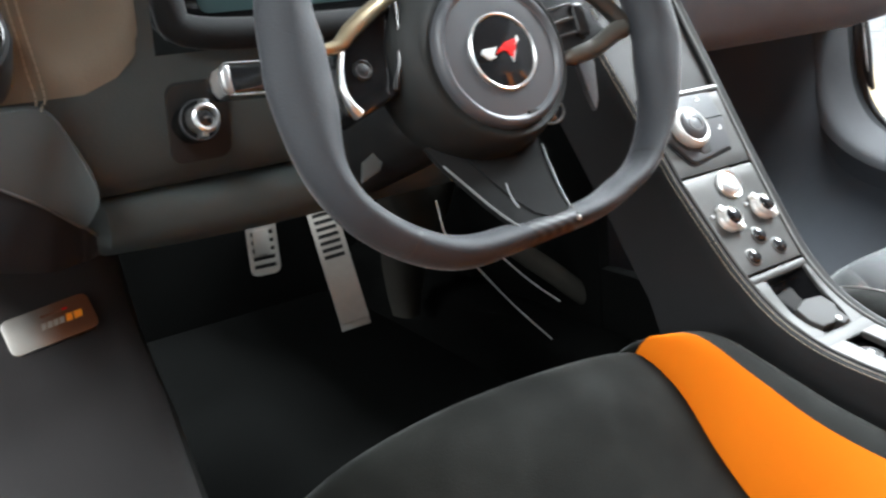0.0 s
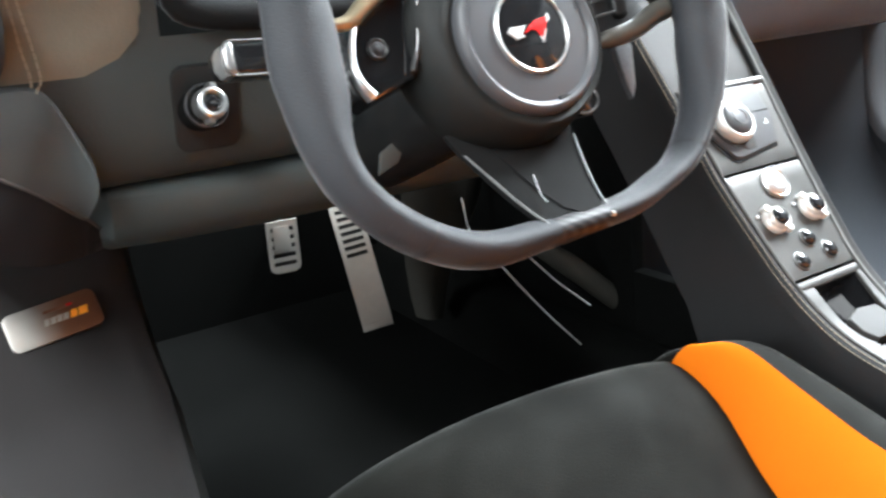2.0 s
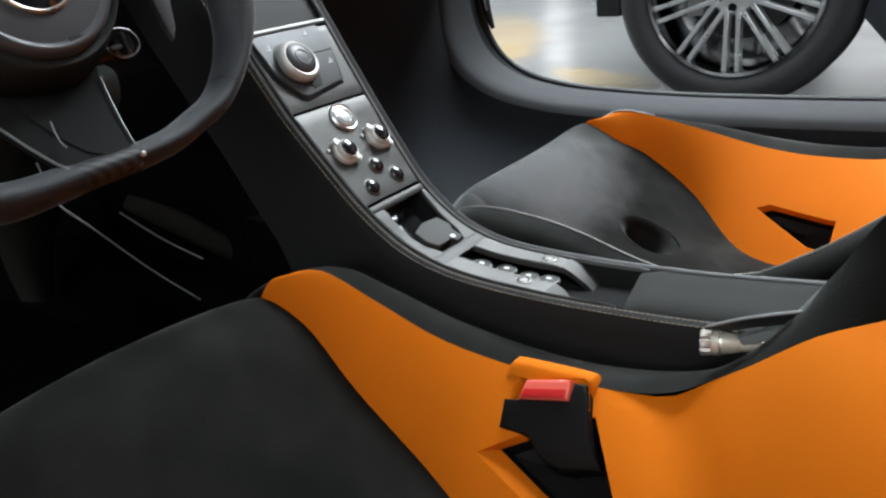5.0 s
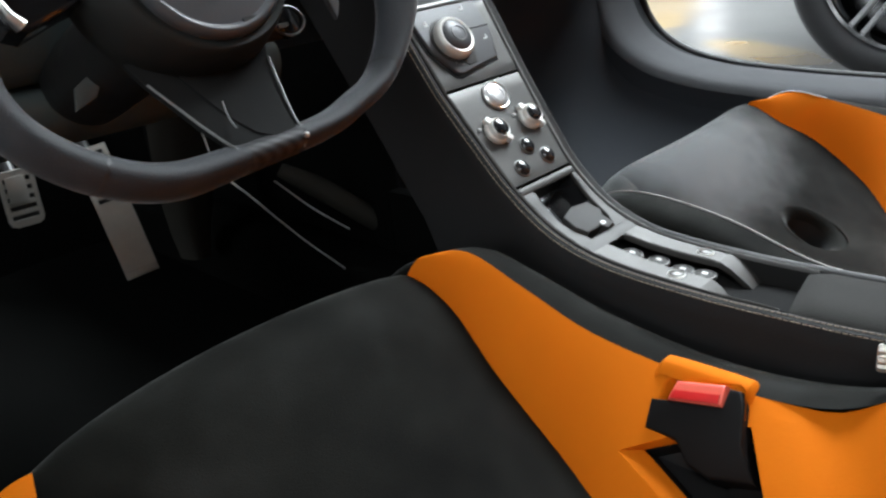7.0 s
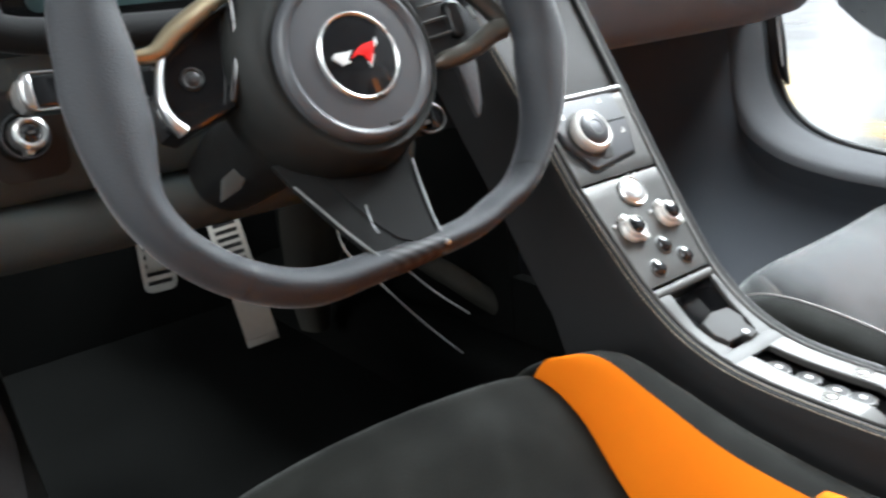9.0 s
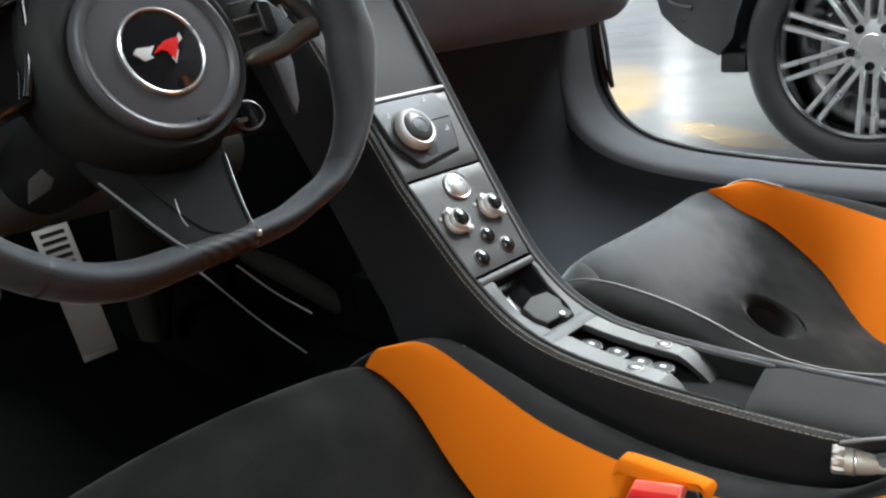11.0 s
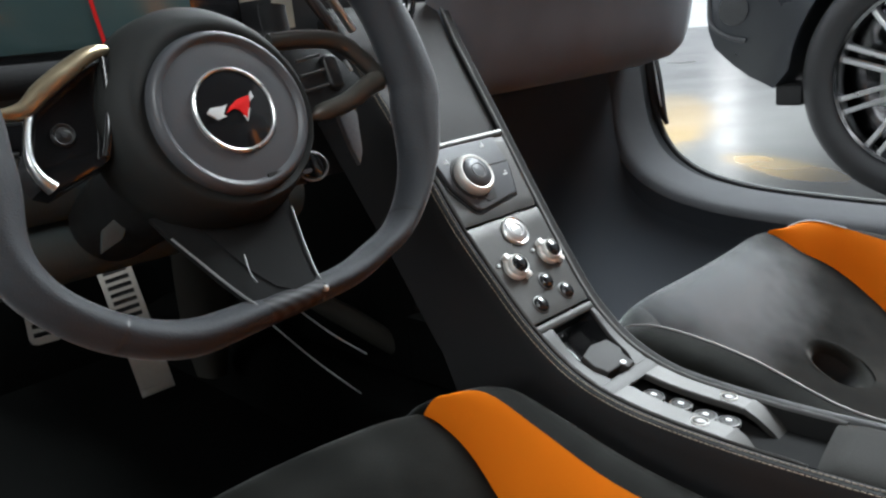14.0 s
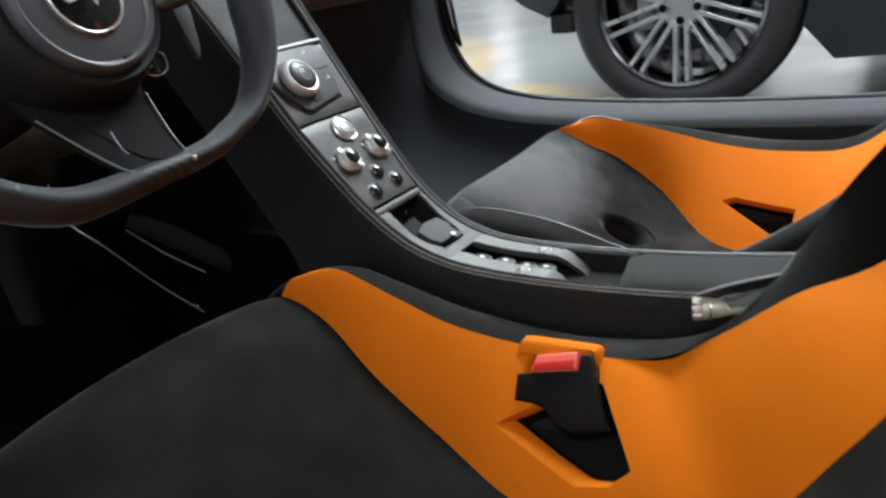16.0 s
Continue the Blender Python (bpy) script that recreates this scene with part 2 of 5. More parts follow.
# light on the passenger cushion's front edge, put in as a pale sheen patch
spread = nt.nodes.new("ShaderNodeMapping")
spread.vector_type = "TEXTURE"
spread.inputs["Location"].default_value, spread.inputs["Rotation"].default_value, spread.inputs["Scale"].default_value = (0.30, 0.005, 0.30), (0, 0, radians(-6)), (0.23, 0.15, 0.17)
lit_spot = nt.nodes.new("ShaderNodeTexGradient")
lit_spot.gradient_type = "SPHERICAL"
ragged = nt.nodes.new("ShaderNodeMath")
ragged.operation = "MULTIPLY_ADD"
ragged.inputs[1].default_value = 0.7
lit_mask = nt.nodes.new("ShaderNodeMapRange")
lit_mask.interpolation_type = "SMOOTHSTEP"
lit_mask.inputs["From Min"].default_value, lit_mask.inputs["From Max"].default_value = 0.36, 1.15
lit_mask.inputs["To Max"].default_value = 1.0
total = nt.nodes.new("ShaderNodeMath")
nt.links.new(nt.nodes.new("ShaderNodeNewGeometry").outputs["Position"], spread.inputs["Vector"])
nt.links.new(spread.outputs["Vector"], lit_spot.inputs["Vector"])
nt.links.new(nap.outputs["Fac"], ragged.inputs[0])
nt.links.new(lit_spot.outputs["Fac"], ragged.inputs[2])
nt.links.new(ragged.outputs["Value"], lit_mask.inputs["Value"])
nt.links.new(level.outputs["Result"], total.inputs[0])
nt.links.new(lit_mask.outputs["Result"], total.inputs[1])
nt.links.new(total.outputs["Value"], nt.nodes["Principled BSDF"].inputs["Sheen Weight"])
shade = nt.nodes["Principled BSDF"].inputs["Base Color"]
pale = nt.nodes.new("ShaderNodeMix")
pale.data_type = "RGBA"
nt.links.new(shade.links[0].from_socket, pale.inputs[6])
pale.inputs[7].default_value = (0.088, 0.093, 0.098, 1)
nt.links.new(lit_mask.outputs["Result"], pale.inputs[0])
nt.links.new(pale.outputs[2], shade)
worn = nt.nodes.new("ShaderNodeMapRange")
worn.inputs["From Min"].default_value, worn.inputs["From Max"].default_value = 0.36, 0.64
nt.links.new(nap.outputs["Fac"], worn.inputs["Value"])
nt.links.new(worn.outputs["Result"], [n for n in nt.nodes if n.type == "MIX" and n != pale][0].inputs[0])
nt.nodes["Principled BSDF"].inputs["Sheen Roughness"].default_value = 0.32
nt.nodes["Principled BSDF"].inputs["Sheen Tint"].default_value = (0.95, 1.0, 0.97, 1)

# ---- building helpers ----


def part(name, bm, material, parent=None, label="", angle=40):
    """Links a bmesh as one mesh object."""
    me = bpy.data.meshes.new(name)
    bmesh.ops.recalc_face_normals(bm, faces=bm.faces)
    bm.to_mesh(me)
    bm.free()
    for p in me.polygons:
        p.use_smooth = True
    me.set_sharp_from_angle(angle=radians(angle))
    me.materials.append(material)
    ob = new(name, me)
    if parent is not None:
        ob.parent = parent
    if label:
        ob["label"] = label
    return ob


def thing(name, label, category, group="", kind=""):
    return tagged(new(name), label, category, group, kind)


def spline(pts, n, closed=False):
    """Catmull-Rom through points, n steps a span."""
    pts = [Vector(p) for p in pts]
    k, out = len(pts), []
    for i in range(k if closed else k - 1):
        if closed:
            a, b, c, d = pts[i - 1], pts[i], pts[(i + 1) % k], pts[(i + 2) % k]
        else:
            b, c = pts[i], pts[i + 1]
            a = pts[i - 1] if i else b * 2 - c
            d = pts[i + 2] if i + 2 < k else c * 2 - b
        for j in range(n):
            t = j / n
            out.append(0.5 * ((2 * b) + (c - a) * t + (2 * a - 5 * b + 4 * c - d) * t * t + (3 * b - a - 3 * c + d) * t ** 3))
    if not closed:
        out.append(pts[-1])
    return out


def lin(knots, s):
    """Value at s of a line through (s, value) knots."""
    if s <= knots[0][0]:
        return knots[0][1]
    for (a, u), (b, v) in zip(knots, knots[1:]):
        if s <= b:
            return u + (v - u) * (s - a) / (b - a)
    return knots[-1][1]


def loft(rings, closed=False, caps=False, wrap=False):
    """Quads between rings of equal count. closed: each ring is a loop; wrap: the last ring meets the first."""
    bm = bmesh.new()
    rows = [[bm.verts.new(v) for v in r] for r in rings]
    n = len(rows[0])
    for i in range(len(rows) if wrap else len(rows) - 1):
        a, b = rows[i], rows[(i + 1) % len(rows)]
        for j in range(n if closed else n - 1):
            q = (a[j], a[(j + 1) % n], b[(j + 1) % n], b[j])
            if len({v for v in q}) == 4:
                bm.faces.new(q)
    if caps:
        bm.faces.new(rows[0][::-1])
        bm.faces.new(rows[-1])
    return bm


def thick(bm, depth):
    """Gives a sheet thickness along its normals, inwards."""
    bmesh.ops.recalc_face_normals(bm, faces=bm.faces)
    bmesh.ops.solidify(bm, geom=bm.faces[:], thickness=depth)
    return bm


def tube(path, r, seg=10, closed=False, flat=1.0, up=None, ridge=0.0):
    """A pipe along points. r: a radius or one for each point; flat: the second radius over the first."""
    path = [Vector(p) for p in path]
    n, rings, ref = len(path), [], Vector(up) if up else None
    for i, p in enumerate(path):
        a, b = (path[i - 1], path[(i + 1) % n]) if closed else (path[max(0, i - 1)], path[min(n - 1, i + 1)])
        t = (b - a).normalized()
        if ref is None:
            ref = t.orthogonal()
        u = (ref - t * ref.dot(t)).normalized()
        if up is None:
            ref = u
        v = t.cross(u)
        rr = r[i] if isinstance(r, (list, tuple)) else r
        rings.append([p + rr * (math.cos(k * math.tau / seg) * (1 + ridge * max(0, math.cos(k * math.tau / seg)) ** 6) * u + (flat[i] if isinstance(flat, list) else flat) * math.sin(k * math.tau / seg) * v) for k in range(seg)])
    return loft(rings, True, not closed, closed)


def frame_of(o, ux, uy):
    """A matrix with origin o, x along ux and y near uy."""
    ux = Vector(ux).normalized()
    n = ux.cross(Vector(uy)).normalized()
    uy = n.cross(ux)
    m = Matrix((ux, uy, n)).transposed().to_4x4()
    m.translation = Vector(o)
    return m


def lathe(profile, m, seg=32, close=True):
    """Turns (radius, height) pairs about the z axis of m."""
    rings = [[m @ Vector((r * math.cos(k * math.tau / seg), r * math.sin(k * math.tau / seg), h)) for k in range(seg)] for r, h in profile]
    return loft(rings, True, close)


def slab(poly, m, z0, z1, bevel=0.0, seg=2):
    """A polygon in the xy plane of m, raised from z0 to z1, its top edge rounded."""
    bm = bmesh.new()
    low = [bm.verts.new((x, y, z0)) for x, y in poly]
    high = [bm.verts.new((x, y, z1)) for x, y in poly]
    n = len(poly)
    bm.faces.new(low[::-1])
    top = bm.faces.new(high)
    for i in range(n):
        bm.faces.new((low[i], low[(i + 1) % n], high[(i + 1) % n], high[i]))
    bmesh.ops.recalc_face_normals(bm, faces=bm.faces)
    if bevel > 0:
        bmesh.ops.bevel(bm, geom=list(top.edges), offset=bevel, segments=seg, profile=0.6, affect="EDGES", clamp_overlap=True)
    bm.transform(m)
    return bm


def box(c, size, bevel=0.004, m=None, seg=2):
    """A rounded block about c."""
    bm = bmesh.new()
    bmesh.ops.create_cube(bm, size=1, matrix=Matrix.Diagonal((*size, 1)))
    if bevel > 0:
        bmesh.ops.bevel(bm, geom=bm.edges[:], offset=bevel, segments=seg, profile=0.6, affect="EDGES", clamp_overlap=True)
    bm.transform(Matrix.Translation(c) @ (m or Matrix.Identity(4)))
    return bm


def rounded(w, h, r, n=5):
    """A rounded rectangle outline about the origin."""
    out = []
    for cx, cy, a0 in ((w / 2 - r, h / 2 - r, 0), (-w / 2 + r, h / 2 - r, 90), (-w / 2 + r, -h / 2 + r, 180), (w / 2 - r, -h / 2 + r, 270)):
        out += [(cx + r * math.cos(radians(a0 + 90 * k / n)), cy + r * math.sin(radians(a0 + 90 * k / n))) for k in range(n + 1)]
    return out


def join(*bms):
    """One bmesh out of several."""
    out = bms[0]
    for b in bms[1:]:
        me = bpy.data.meshes.new("tmp")
        b.to_mesh(me)
        b.free()
        out.from_mesh(me)
        bpy.data.meshes.remove(me)
    return out


def stitches(path, step, length, r, lift=(0, 0, 0)):
    """A row of short thread stitches along a path, in one mesh."""
    path, out, gone, nxt = [Vector(p) + Vector(lift) for p in path], None, 0.0, 0.0
    bm = bmesh.new()
    for a, b in zip(path, path[1:]):
        d = (b - a).length
        while nxt < gone + d:
            p = a + (b - a) * ((nxt - gone) / d)
            t = (b - a).normalized()
            u = t.orthogonal().normalized()
            v = t.cross(u)
            ends = []
            for e in (-0.5, 0.5):
                ends.append([bm.verts.new(p + t * e * length + r * (math.cos(k * math.tau / 4) * u + math.sin(k * math.tau / 4) * v)) for k in range(4)])
            for k in range(4):
                bm.faces.new((ends[0][k], ends[0][(k + 1) % 4], ends[1][(k + 1) % 4], ends[1][k]))
            nxt += step
        gone += d
    return bm


# ---- hall ----
def structure(name, bm, material, label, category):
    return tagged(part(name, bm, material), label, category, kind="structure")


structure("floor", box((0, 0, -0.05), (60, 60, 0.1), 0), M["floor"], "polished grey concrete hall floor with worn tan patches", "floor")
structure("ceiling", box((4.75, 5.25, 3.15), (24.5, 25.5, 0.1), 0), M["wallpaint"], "plain pale hall ceiling", "ceiling")
structure("wall_east", box((17, 5.25, 1.55), (0.2, 25.5, 3.1), 0), M["wallpaint"], "plain pale hall wall", "wall")
structure("wall_south", box((4.75, -7.5, 1.55), (24.5, 0.2, 3.1), 0), M["wallpaint"], "plain pale hall wall", "wall")
structure("wall_west", box((-7.5, 5.25, 1.55), (0.2, 25.5, 3.1), 0), M["wallpaint"], "plain pale hall wall", "wall")
structure("wall_north", box((4.75, 18, 1.55), (24.5, 0.2, 3.1), 0), M["wallpaint"], "plain pale hall wall", "wall")

# ---- car shell ----
APERTURE = [(-1.0, 0.335), (-0.5, 0.312), (-0.28, 0.305), (-0.06, 0.303), (0.10, 0.308), (0.19, 0.316), (0.27, 0.335), (0.33, 0.372), (0.365, 0.43), (0.38, 0.51), (0.39, 0.60), (0.40, 0.75)]
PATH_AP = [(p.x, p.y) for p in spline([(y, z, 0) for y, z in APERTURE], 6)]


def sill(side, name):
    """The sill that curves up into the windscreen post; side -1 is the driver's."""
    prof = [(0.511, -0.30), (0.516, -0.12), (0.525, -0.04), (0.533, -0.013), (0.541, -0.004), (0.556, 0.0), (0.60, 0.004), (0.66, 0.008), (0.685, 0.008), (0.694, 0.001), (0.70, 0.004), (0.715, 0.006), (0.77, 0.001), (0.795, -0.006), (0.80, -0.02), (0.80, -0.06)]
    if side > 0:
        prof = [(0.638, -0.055), (0.640, -0.045), (0.643, -0.032), (0.646, -0.014), (0.653, -0.004), (0.662, 0.001), (0.68, 0.004), (0.73, 0.007), (0.752, 0.006), (0.760, 0.002), (0.785, -0.003), (0.797, -0.008), (0.80, -0.02), (0.80, -0.06)]
    low, edge = 3, (8 if side > 0 else 9)
    rings = []
    for i, (y, z) in enumerate(PATH_AP):
        a, b = PATH_AP[max(0, i - 1)], PATH_AP[min(len(PATH_AP) - 1, i + 1)]
        t = Vector((b[0] - a[0], b[1] - a[1])).normalized()
        n = Vector((-t.y, t.x))
        inset = 0.018 * min(1, max(0, (0.27 - y) / 0.15)) if side < 0 else 0.0
        rings.append([Vector((side * (x + inset * max(0, min(1, (0.60 - x) / 0.05))), y + n.x * d, max(0.10, z + n.y * d))) for x, d in prof])
    structure(name.replace("door_sill", "sill_trim"), loft([r[edge:] for r in rings]), M["trimrubber"], "dark rubber outer trim of the door sill", "sill trim")
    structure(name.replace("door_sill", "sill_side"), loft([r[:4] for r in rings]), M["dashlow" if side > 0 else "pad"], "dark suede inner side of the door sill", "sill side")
    return structure(name, loft([r[low:edge + 1] for r in rings]), M["farsill" if side > 0 else "sillcloth"], "grey suede-trimmed door sill curving up to the post", "door sill")


sill(-1, "door_sill_1")
sill(1, "door_sill_2")
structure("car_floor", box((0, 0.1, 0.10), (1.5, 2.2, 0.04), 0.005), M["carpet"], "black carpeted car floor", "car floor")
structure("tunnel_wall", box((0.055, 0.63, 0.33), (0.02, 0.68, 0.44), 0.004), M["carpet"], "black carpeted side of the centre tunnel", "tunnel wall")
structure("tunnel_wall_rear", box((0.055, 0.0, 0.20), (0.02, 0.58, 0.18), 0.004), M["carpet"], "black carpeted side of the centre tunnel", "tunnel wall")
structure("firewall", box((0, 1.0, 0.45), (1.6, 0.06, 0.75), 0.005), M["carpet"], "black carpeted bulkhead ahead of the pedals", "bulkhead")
structure("rear_bulkhead", box((0, -1.05, 0.65), (1.6, 0.06, 1.15), 0.005), M["suede"], "black trimmed rear bulkhead of the cabin", "bulkhead")
# unseen roof, kept narrow to let lamp light onto the dash
structure("roof_lining", box((0, -0.70, 1.17), (0.70, 0.85, 0.04), 0.01), M["suede"], "black roof lining of the cabin", "roof lining")

# ---- centre console ----
PROF = [(0.24, 0.682), (0.2, 0.630), (0.16, 0.578), (0.12, 0.526), (0.068, 0.457), (0.030, 0.411), (-0.006, 0.371), (-0.045, 0.341), (-0.085, 0.324), (-0.13, 0.316), (-0.2, 0.313), (-0.265, 0.314), (-0.34, 0.318), (-0.45, 0.33), (-0.6, 0.36)]
FINE = [(p.x, p.y) for p in spline([(y, z, 0) for y, z in PROF], 8)]
RUN = [0.0]
for a, b in zip(FINE, FINE[1:]):
    RUN.append(RUN[-1] + math.dist(a, b))
S0 = 0.0656  # run at the point (0.2, 0.63)


def cs(x, s, off=0.0):
    """A place on the console's top: x across, s along from the dashboard, off above it."""
    s = s + S0
    i = min(max(next((k for k, r in enumerate(RUN) if r > s), len(RUN) - 1), 1), len(RUN) - 1)
    a, b = Vector(FINE[i - 1]), Vector(FINE[i])
    t = (s - RUN[i - 1]) / (RUN[i] - RUN[i - 1])
    p, d = a + (b - a) * t, (b - a).normalized()
    n = Vector((d.y, -d.x))
    return Vector((x, p.x + n.x * off, p.y + n.y * off))


def cs_frame(x, s, off=0.0):
    """Axes on the console's top: x to the right, y towards the dashboard."""
    return frame_of(cs(x, s, off), (1, 0, 0), cs(x, s - 0.004) - cs(x, s + 0.004))


XL_IN = [(-0.07, -0.055), (0.13, -0.055), (0.22, -0.057), (0.335, -0.052), (0.45, -0.051), (0.75, -0.053)]
XR_IN = [(-0.07, 0.106), (0.0, 0.090), (0.13, 0.072), (0.22, 0.060), (0.335, 0.042), (0.40, 0.035), (0.45, 0.031), (0.75, 0.029)]


def cs_sheet(s0, s1, xl, xr, off, ns=14, nx=6, edge=0.004, r=0.0012):
    """A thin plate with rounded edges on the console, between two side lines."""
    rings = []
    for i in range(ns + 1):
        s = s0 + (s1 - s0) * i / ns
        a, b = lin(xl, s), lin(xr, s)
        drop = 0.0 if 0 < i < ns else r * 0.8
        row = [cs(a, s, off - edge), cs(a, s, off - r - drop), cs(a + r, s, off - drop)]
        row += [cs(a + r + (b - a - 2 * r) * k / nx, s, off - drop) for k in range(1, nx)]
        row += [cs(b - r, s, off - drop), cs(b, s, off - r - drop), cs(b, s, off - edge)]
        rings.append(row)
    first, last = [p.copy() for p in rings[0]], [p.copy() for p in rings[-1]]
    low0 = [cs(p.x, s0, off - edge) for p in first]
    low1 = [cs(p.x, s1, off - edge) for p in last]
    return loft([low0] + rings + [low1])


def knot(c, d=0.0):
    """Shifts the values of a side line."""
    return [(s, v + d) for s, v in c]


def button(parent, x, s, r, off, dome_mat, ring_mat, label, dome=1.0):
    """A domed push button in a thin ring."""
    m = cs_frame(x, s, off)
    b = part("button", lathe([(r * 0.86, -0.002), (r * 0.86, 0.001 * dome), (r * 0.8, 0.0024 * dome), (r * 0.6, 0.0036 * dome), (r * 0.3, 0.0043 * dome), (0.0005, 0.0045 * dome)], m, 20), dome_mat, parent, label)
    part("ring", lathe([(r * 0.84, -0.002), (r * 0.84, 0.0006), (r * 0.9, 0.0013), (r, 0.0009), (r * 1.04, -0.002)], m, 20, False), ring_mat, b)
    return b


def toggle(parent, x, s, label):
    """A rotary switch: a machined collar with two wings and a dark push button in it."""
    m = cs_frame(x, s, 0.003)
    k = part("rotary_switch", lathe([(0.0135, -0.002), (0.0135, 0.0025), (0.0128, 0.0035), (0.0112, 0.004), (0.0108, 0.0085), (0.0100, 0.0093), (0.0092, 0.0090), (0.0085, 0.006)], m, 28, False), M["machined"], parent, label)
    for a in (118, -58):
        w = m @ Matrix.Rotation(radians(a), 4, "Z")
        part("wing", slab([(0.009, -0.0040), (0.0160, -0.0030), (0.0170, 0.0), (0.0160, 0.0030), (0.009, 0.0040)], w, 0.0, 0.0065, 0.0015), M["machined"], k)
    part("push_button", lathe([(0.0088, 0.002), (0.0086, 0.0085), (0.0078, 0.0108), (0.005, 0.0122), (0.0005, 0.0127)], m, 22), M["gloss"], k, "glossy black push button")
    part("index_mark", slab(rounded(0.0032, 0.0032, 0.001, 2), m @ Matrix.Translation((-0.0175, 0.008, 0)), -0.001, 0.0012), M["white"], k)
    return k


def console():
    c = thing("center_console", "dark leather-wrapped centre console with satin grey panels and stitched edges", "center console")
    rings = []
    for i in range(90):
        s = -0.05 + 0.80 * i / 89
        a, b = lin(XL_IN, s), lin(XR_IN, s)
        t = cs(0, s)
        wall = lambda x, z, y: Vector((x, y, z))
        low = max(0.13, t.z - lin([(-0.10, 0.30), (0.0, 0.20), (0.06, 0.11), (0.3, 0.09)], t.y))
        row = [wall(a - 0.030, low, t.y + 0.02), wall(a - 0.018, t.z - 0.06, t.y + 0.004), cs(a - 0.0145, s, -0.012), cs(a - 0.0135, s, -0.003), cs(a - 0.0105, s, 0.0025), cs(a - 0.0065, s, 0.004),
               cs(a - 0.0025, s, 0.003), cs(a + 0.0005, s, 0.0), cs(a + 0.001, s, -0.004)]
        row += [cs(b - 0.001, s, -0.004), cs(b - 0.0005, s, 0.0), cs(b + 0.0025, s, 0.003), cs(b + 0.0055, s, 0.004), cs(b + 0.0085, s, 0.002), cs(b + 0.010, s, -0.004), cs(b + 0.011, s, -0.014), wall(b + 0.016, t.z - 0.06, t.y + 0.004), wall(b + 0.03, low, t.y + 0.02)]
        rings.append(row)
    skin = [[r[:9] for r in rings], [r[9:] for r in rings]]
    # driver's side in a darker copy of the leather, shade put into its colour
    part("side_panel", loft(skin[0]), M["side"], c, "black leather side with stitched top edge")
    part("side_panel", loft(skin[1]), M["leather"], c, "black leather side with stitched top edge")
    part("inner_tray", loft([[cs(lin(XL_IN, s), s, -0.03), cs(lin(XR_IN, s), s, -0.03)] for s in [0.10 + 0.005 * i for i in range(131)]]), M["plastic"], c)
    for line, d in ((XL_IN, -0.0120), (XL_IN, -0.0072), (XR_IN, 0.0075)):
        pts = [cs(lin(line, s) + d, s, 0.0022 if d < -0.01 or d > 0 else 0.0042) for s in [0.02 + 0.01 * i for i in range(69)]]
        part("stitching", stitches(pts, 0.0046, 0.0034, 0.0004), M["thread"], c, "tan thread stitching")
    # bright edge strip along the right of the upper panels
    part("edge_trim", cs_sheet(-0.05, 0.60, knot(XR_IN, -0.0035), knot(XR_IN, -0.0008), 0.0040, 60, 2), M["satin"], c, "thin bright metal edge strip")
    part("edge_trim", cs_sheet(0.13, 0.60, knot(XL_IN, 0.0008), knot(XL_IN, 0.003), 0.0036, 50, 2), M["arm"], c, "thin dark metal edge strip")
    part("upper_fill", cs_sheet(-0.06, 0.1245, knot(XL_IN, 0.0005), knot(XR_IN, -0.004), -0.003, 14, 4), M["lid"], c, "dark upper panel")
    # panels
    part("upper_panel", cs_sheet(0.128, 0.2175, knot(XL_IN, 0.0035), knot(XR_IN, -0.005), 0.0022), M["panelgrey"], c, "satin grey upper panel")
    part("knob_plate", cs_sheet(0.1245, 0.131, knot(XL_IN, 0.001), knot(XR_IN, -0.005), 0.0050, 4), M["panelgrey"], c, "satin metal lip of the upper panel")
    part("button_panel", cs_sheet(0.2208, 0.3315, knot(XL_IN, 0.0035), knot(XR_IN, -0.005), 0.0022), M["panelgrey"], c, "satin grey button panel")
    # hexagonal insert with the selector knob
    m = cs_frame(0.006, 0.165, 0.0022)
    hexa = [(0.041, 0.033), (0.040, -0.004), (0.028, -0.034), (-0.028, -0.042), (-0.035, -0.039), (-0.051, -0.011), (-0.054, 0.033)]
    part("selector_bed", slab([(x * 1.085, y * 1.085) for x, y in hexa], m, -0.003, 0.0007, 0.0005), M["gloss"], c)
    part("selector_plate", slab(hexa, m, -0.002, 0.0042, 0.0014, 3), M["darkpanel"], c, "dark grey hexagonal selector plate")
    k = cs_frame(-0.0130, 0.1705, 0.006)
    part("knob_skirt", slab([(0.0255 * math.cos(radians(t)), 0.0255 * math.sin(radians(t))) for t in range(-30, 271, 12)] + [(0.004, -0.0300), (0.016, -0.0285)], k, -0.003, 0.0012, 0.0008), M["lid"], c, "dark pointed skirt under the knob")
    kn = part("selector_knob", lathe([(0.0215, 0.0), (0.0226, 0.002), (0.0223, 0.0075), (0.0212, 0.0100), (0.0190, 0.0113), (0.0170, 0.0108)], k, 40, False), M["machined"], c, "brushed aluminium selector knob")
    part("knob_cap", lathe([(0.0172, 0.005), (0.0172, 0.0106), (0.0158, 0.0124), (0.010, 0.0138), (0.0005, 0.0143)], k, 32), M["darkpanel"], kn, "dark domed cap")
    part("cap_ring", lathe([(0.0078, 0.0139), (0.0078, 0.0146), (0.0086, 0.0146), (0.0086, 0.0137)], k, 28, False), M["satin"], kn)
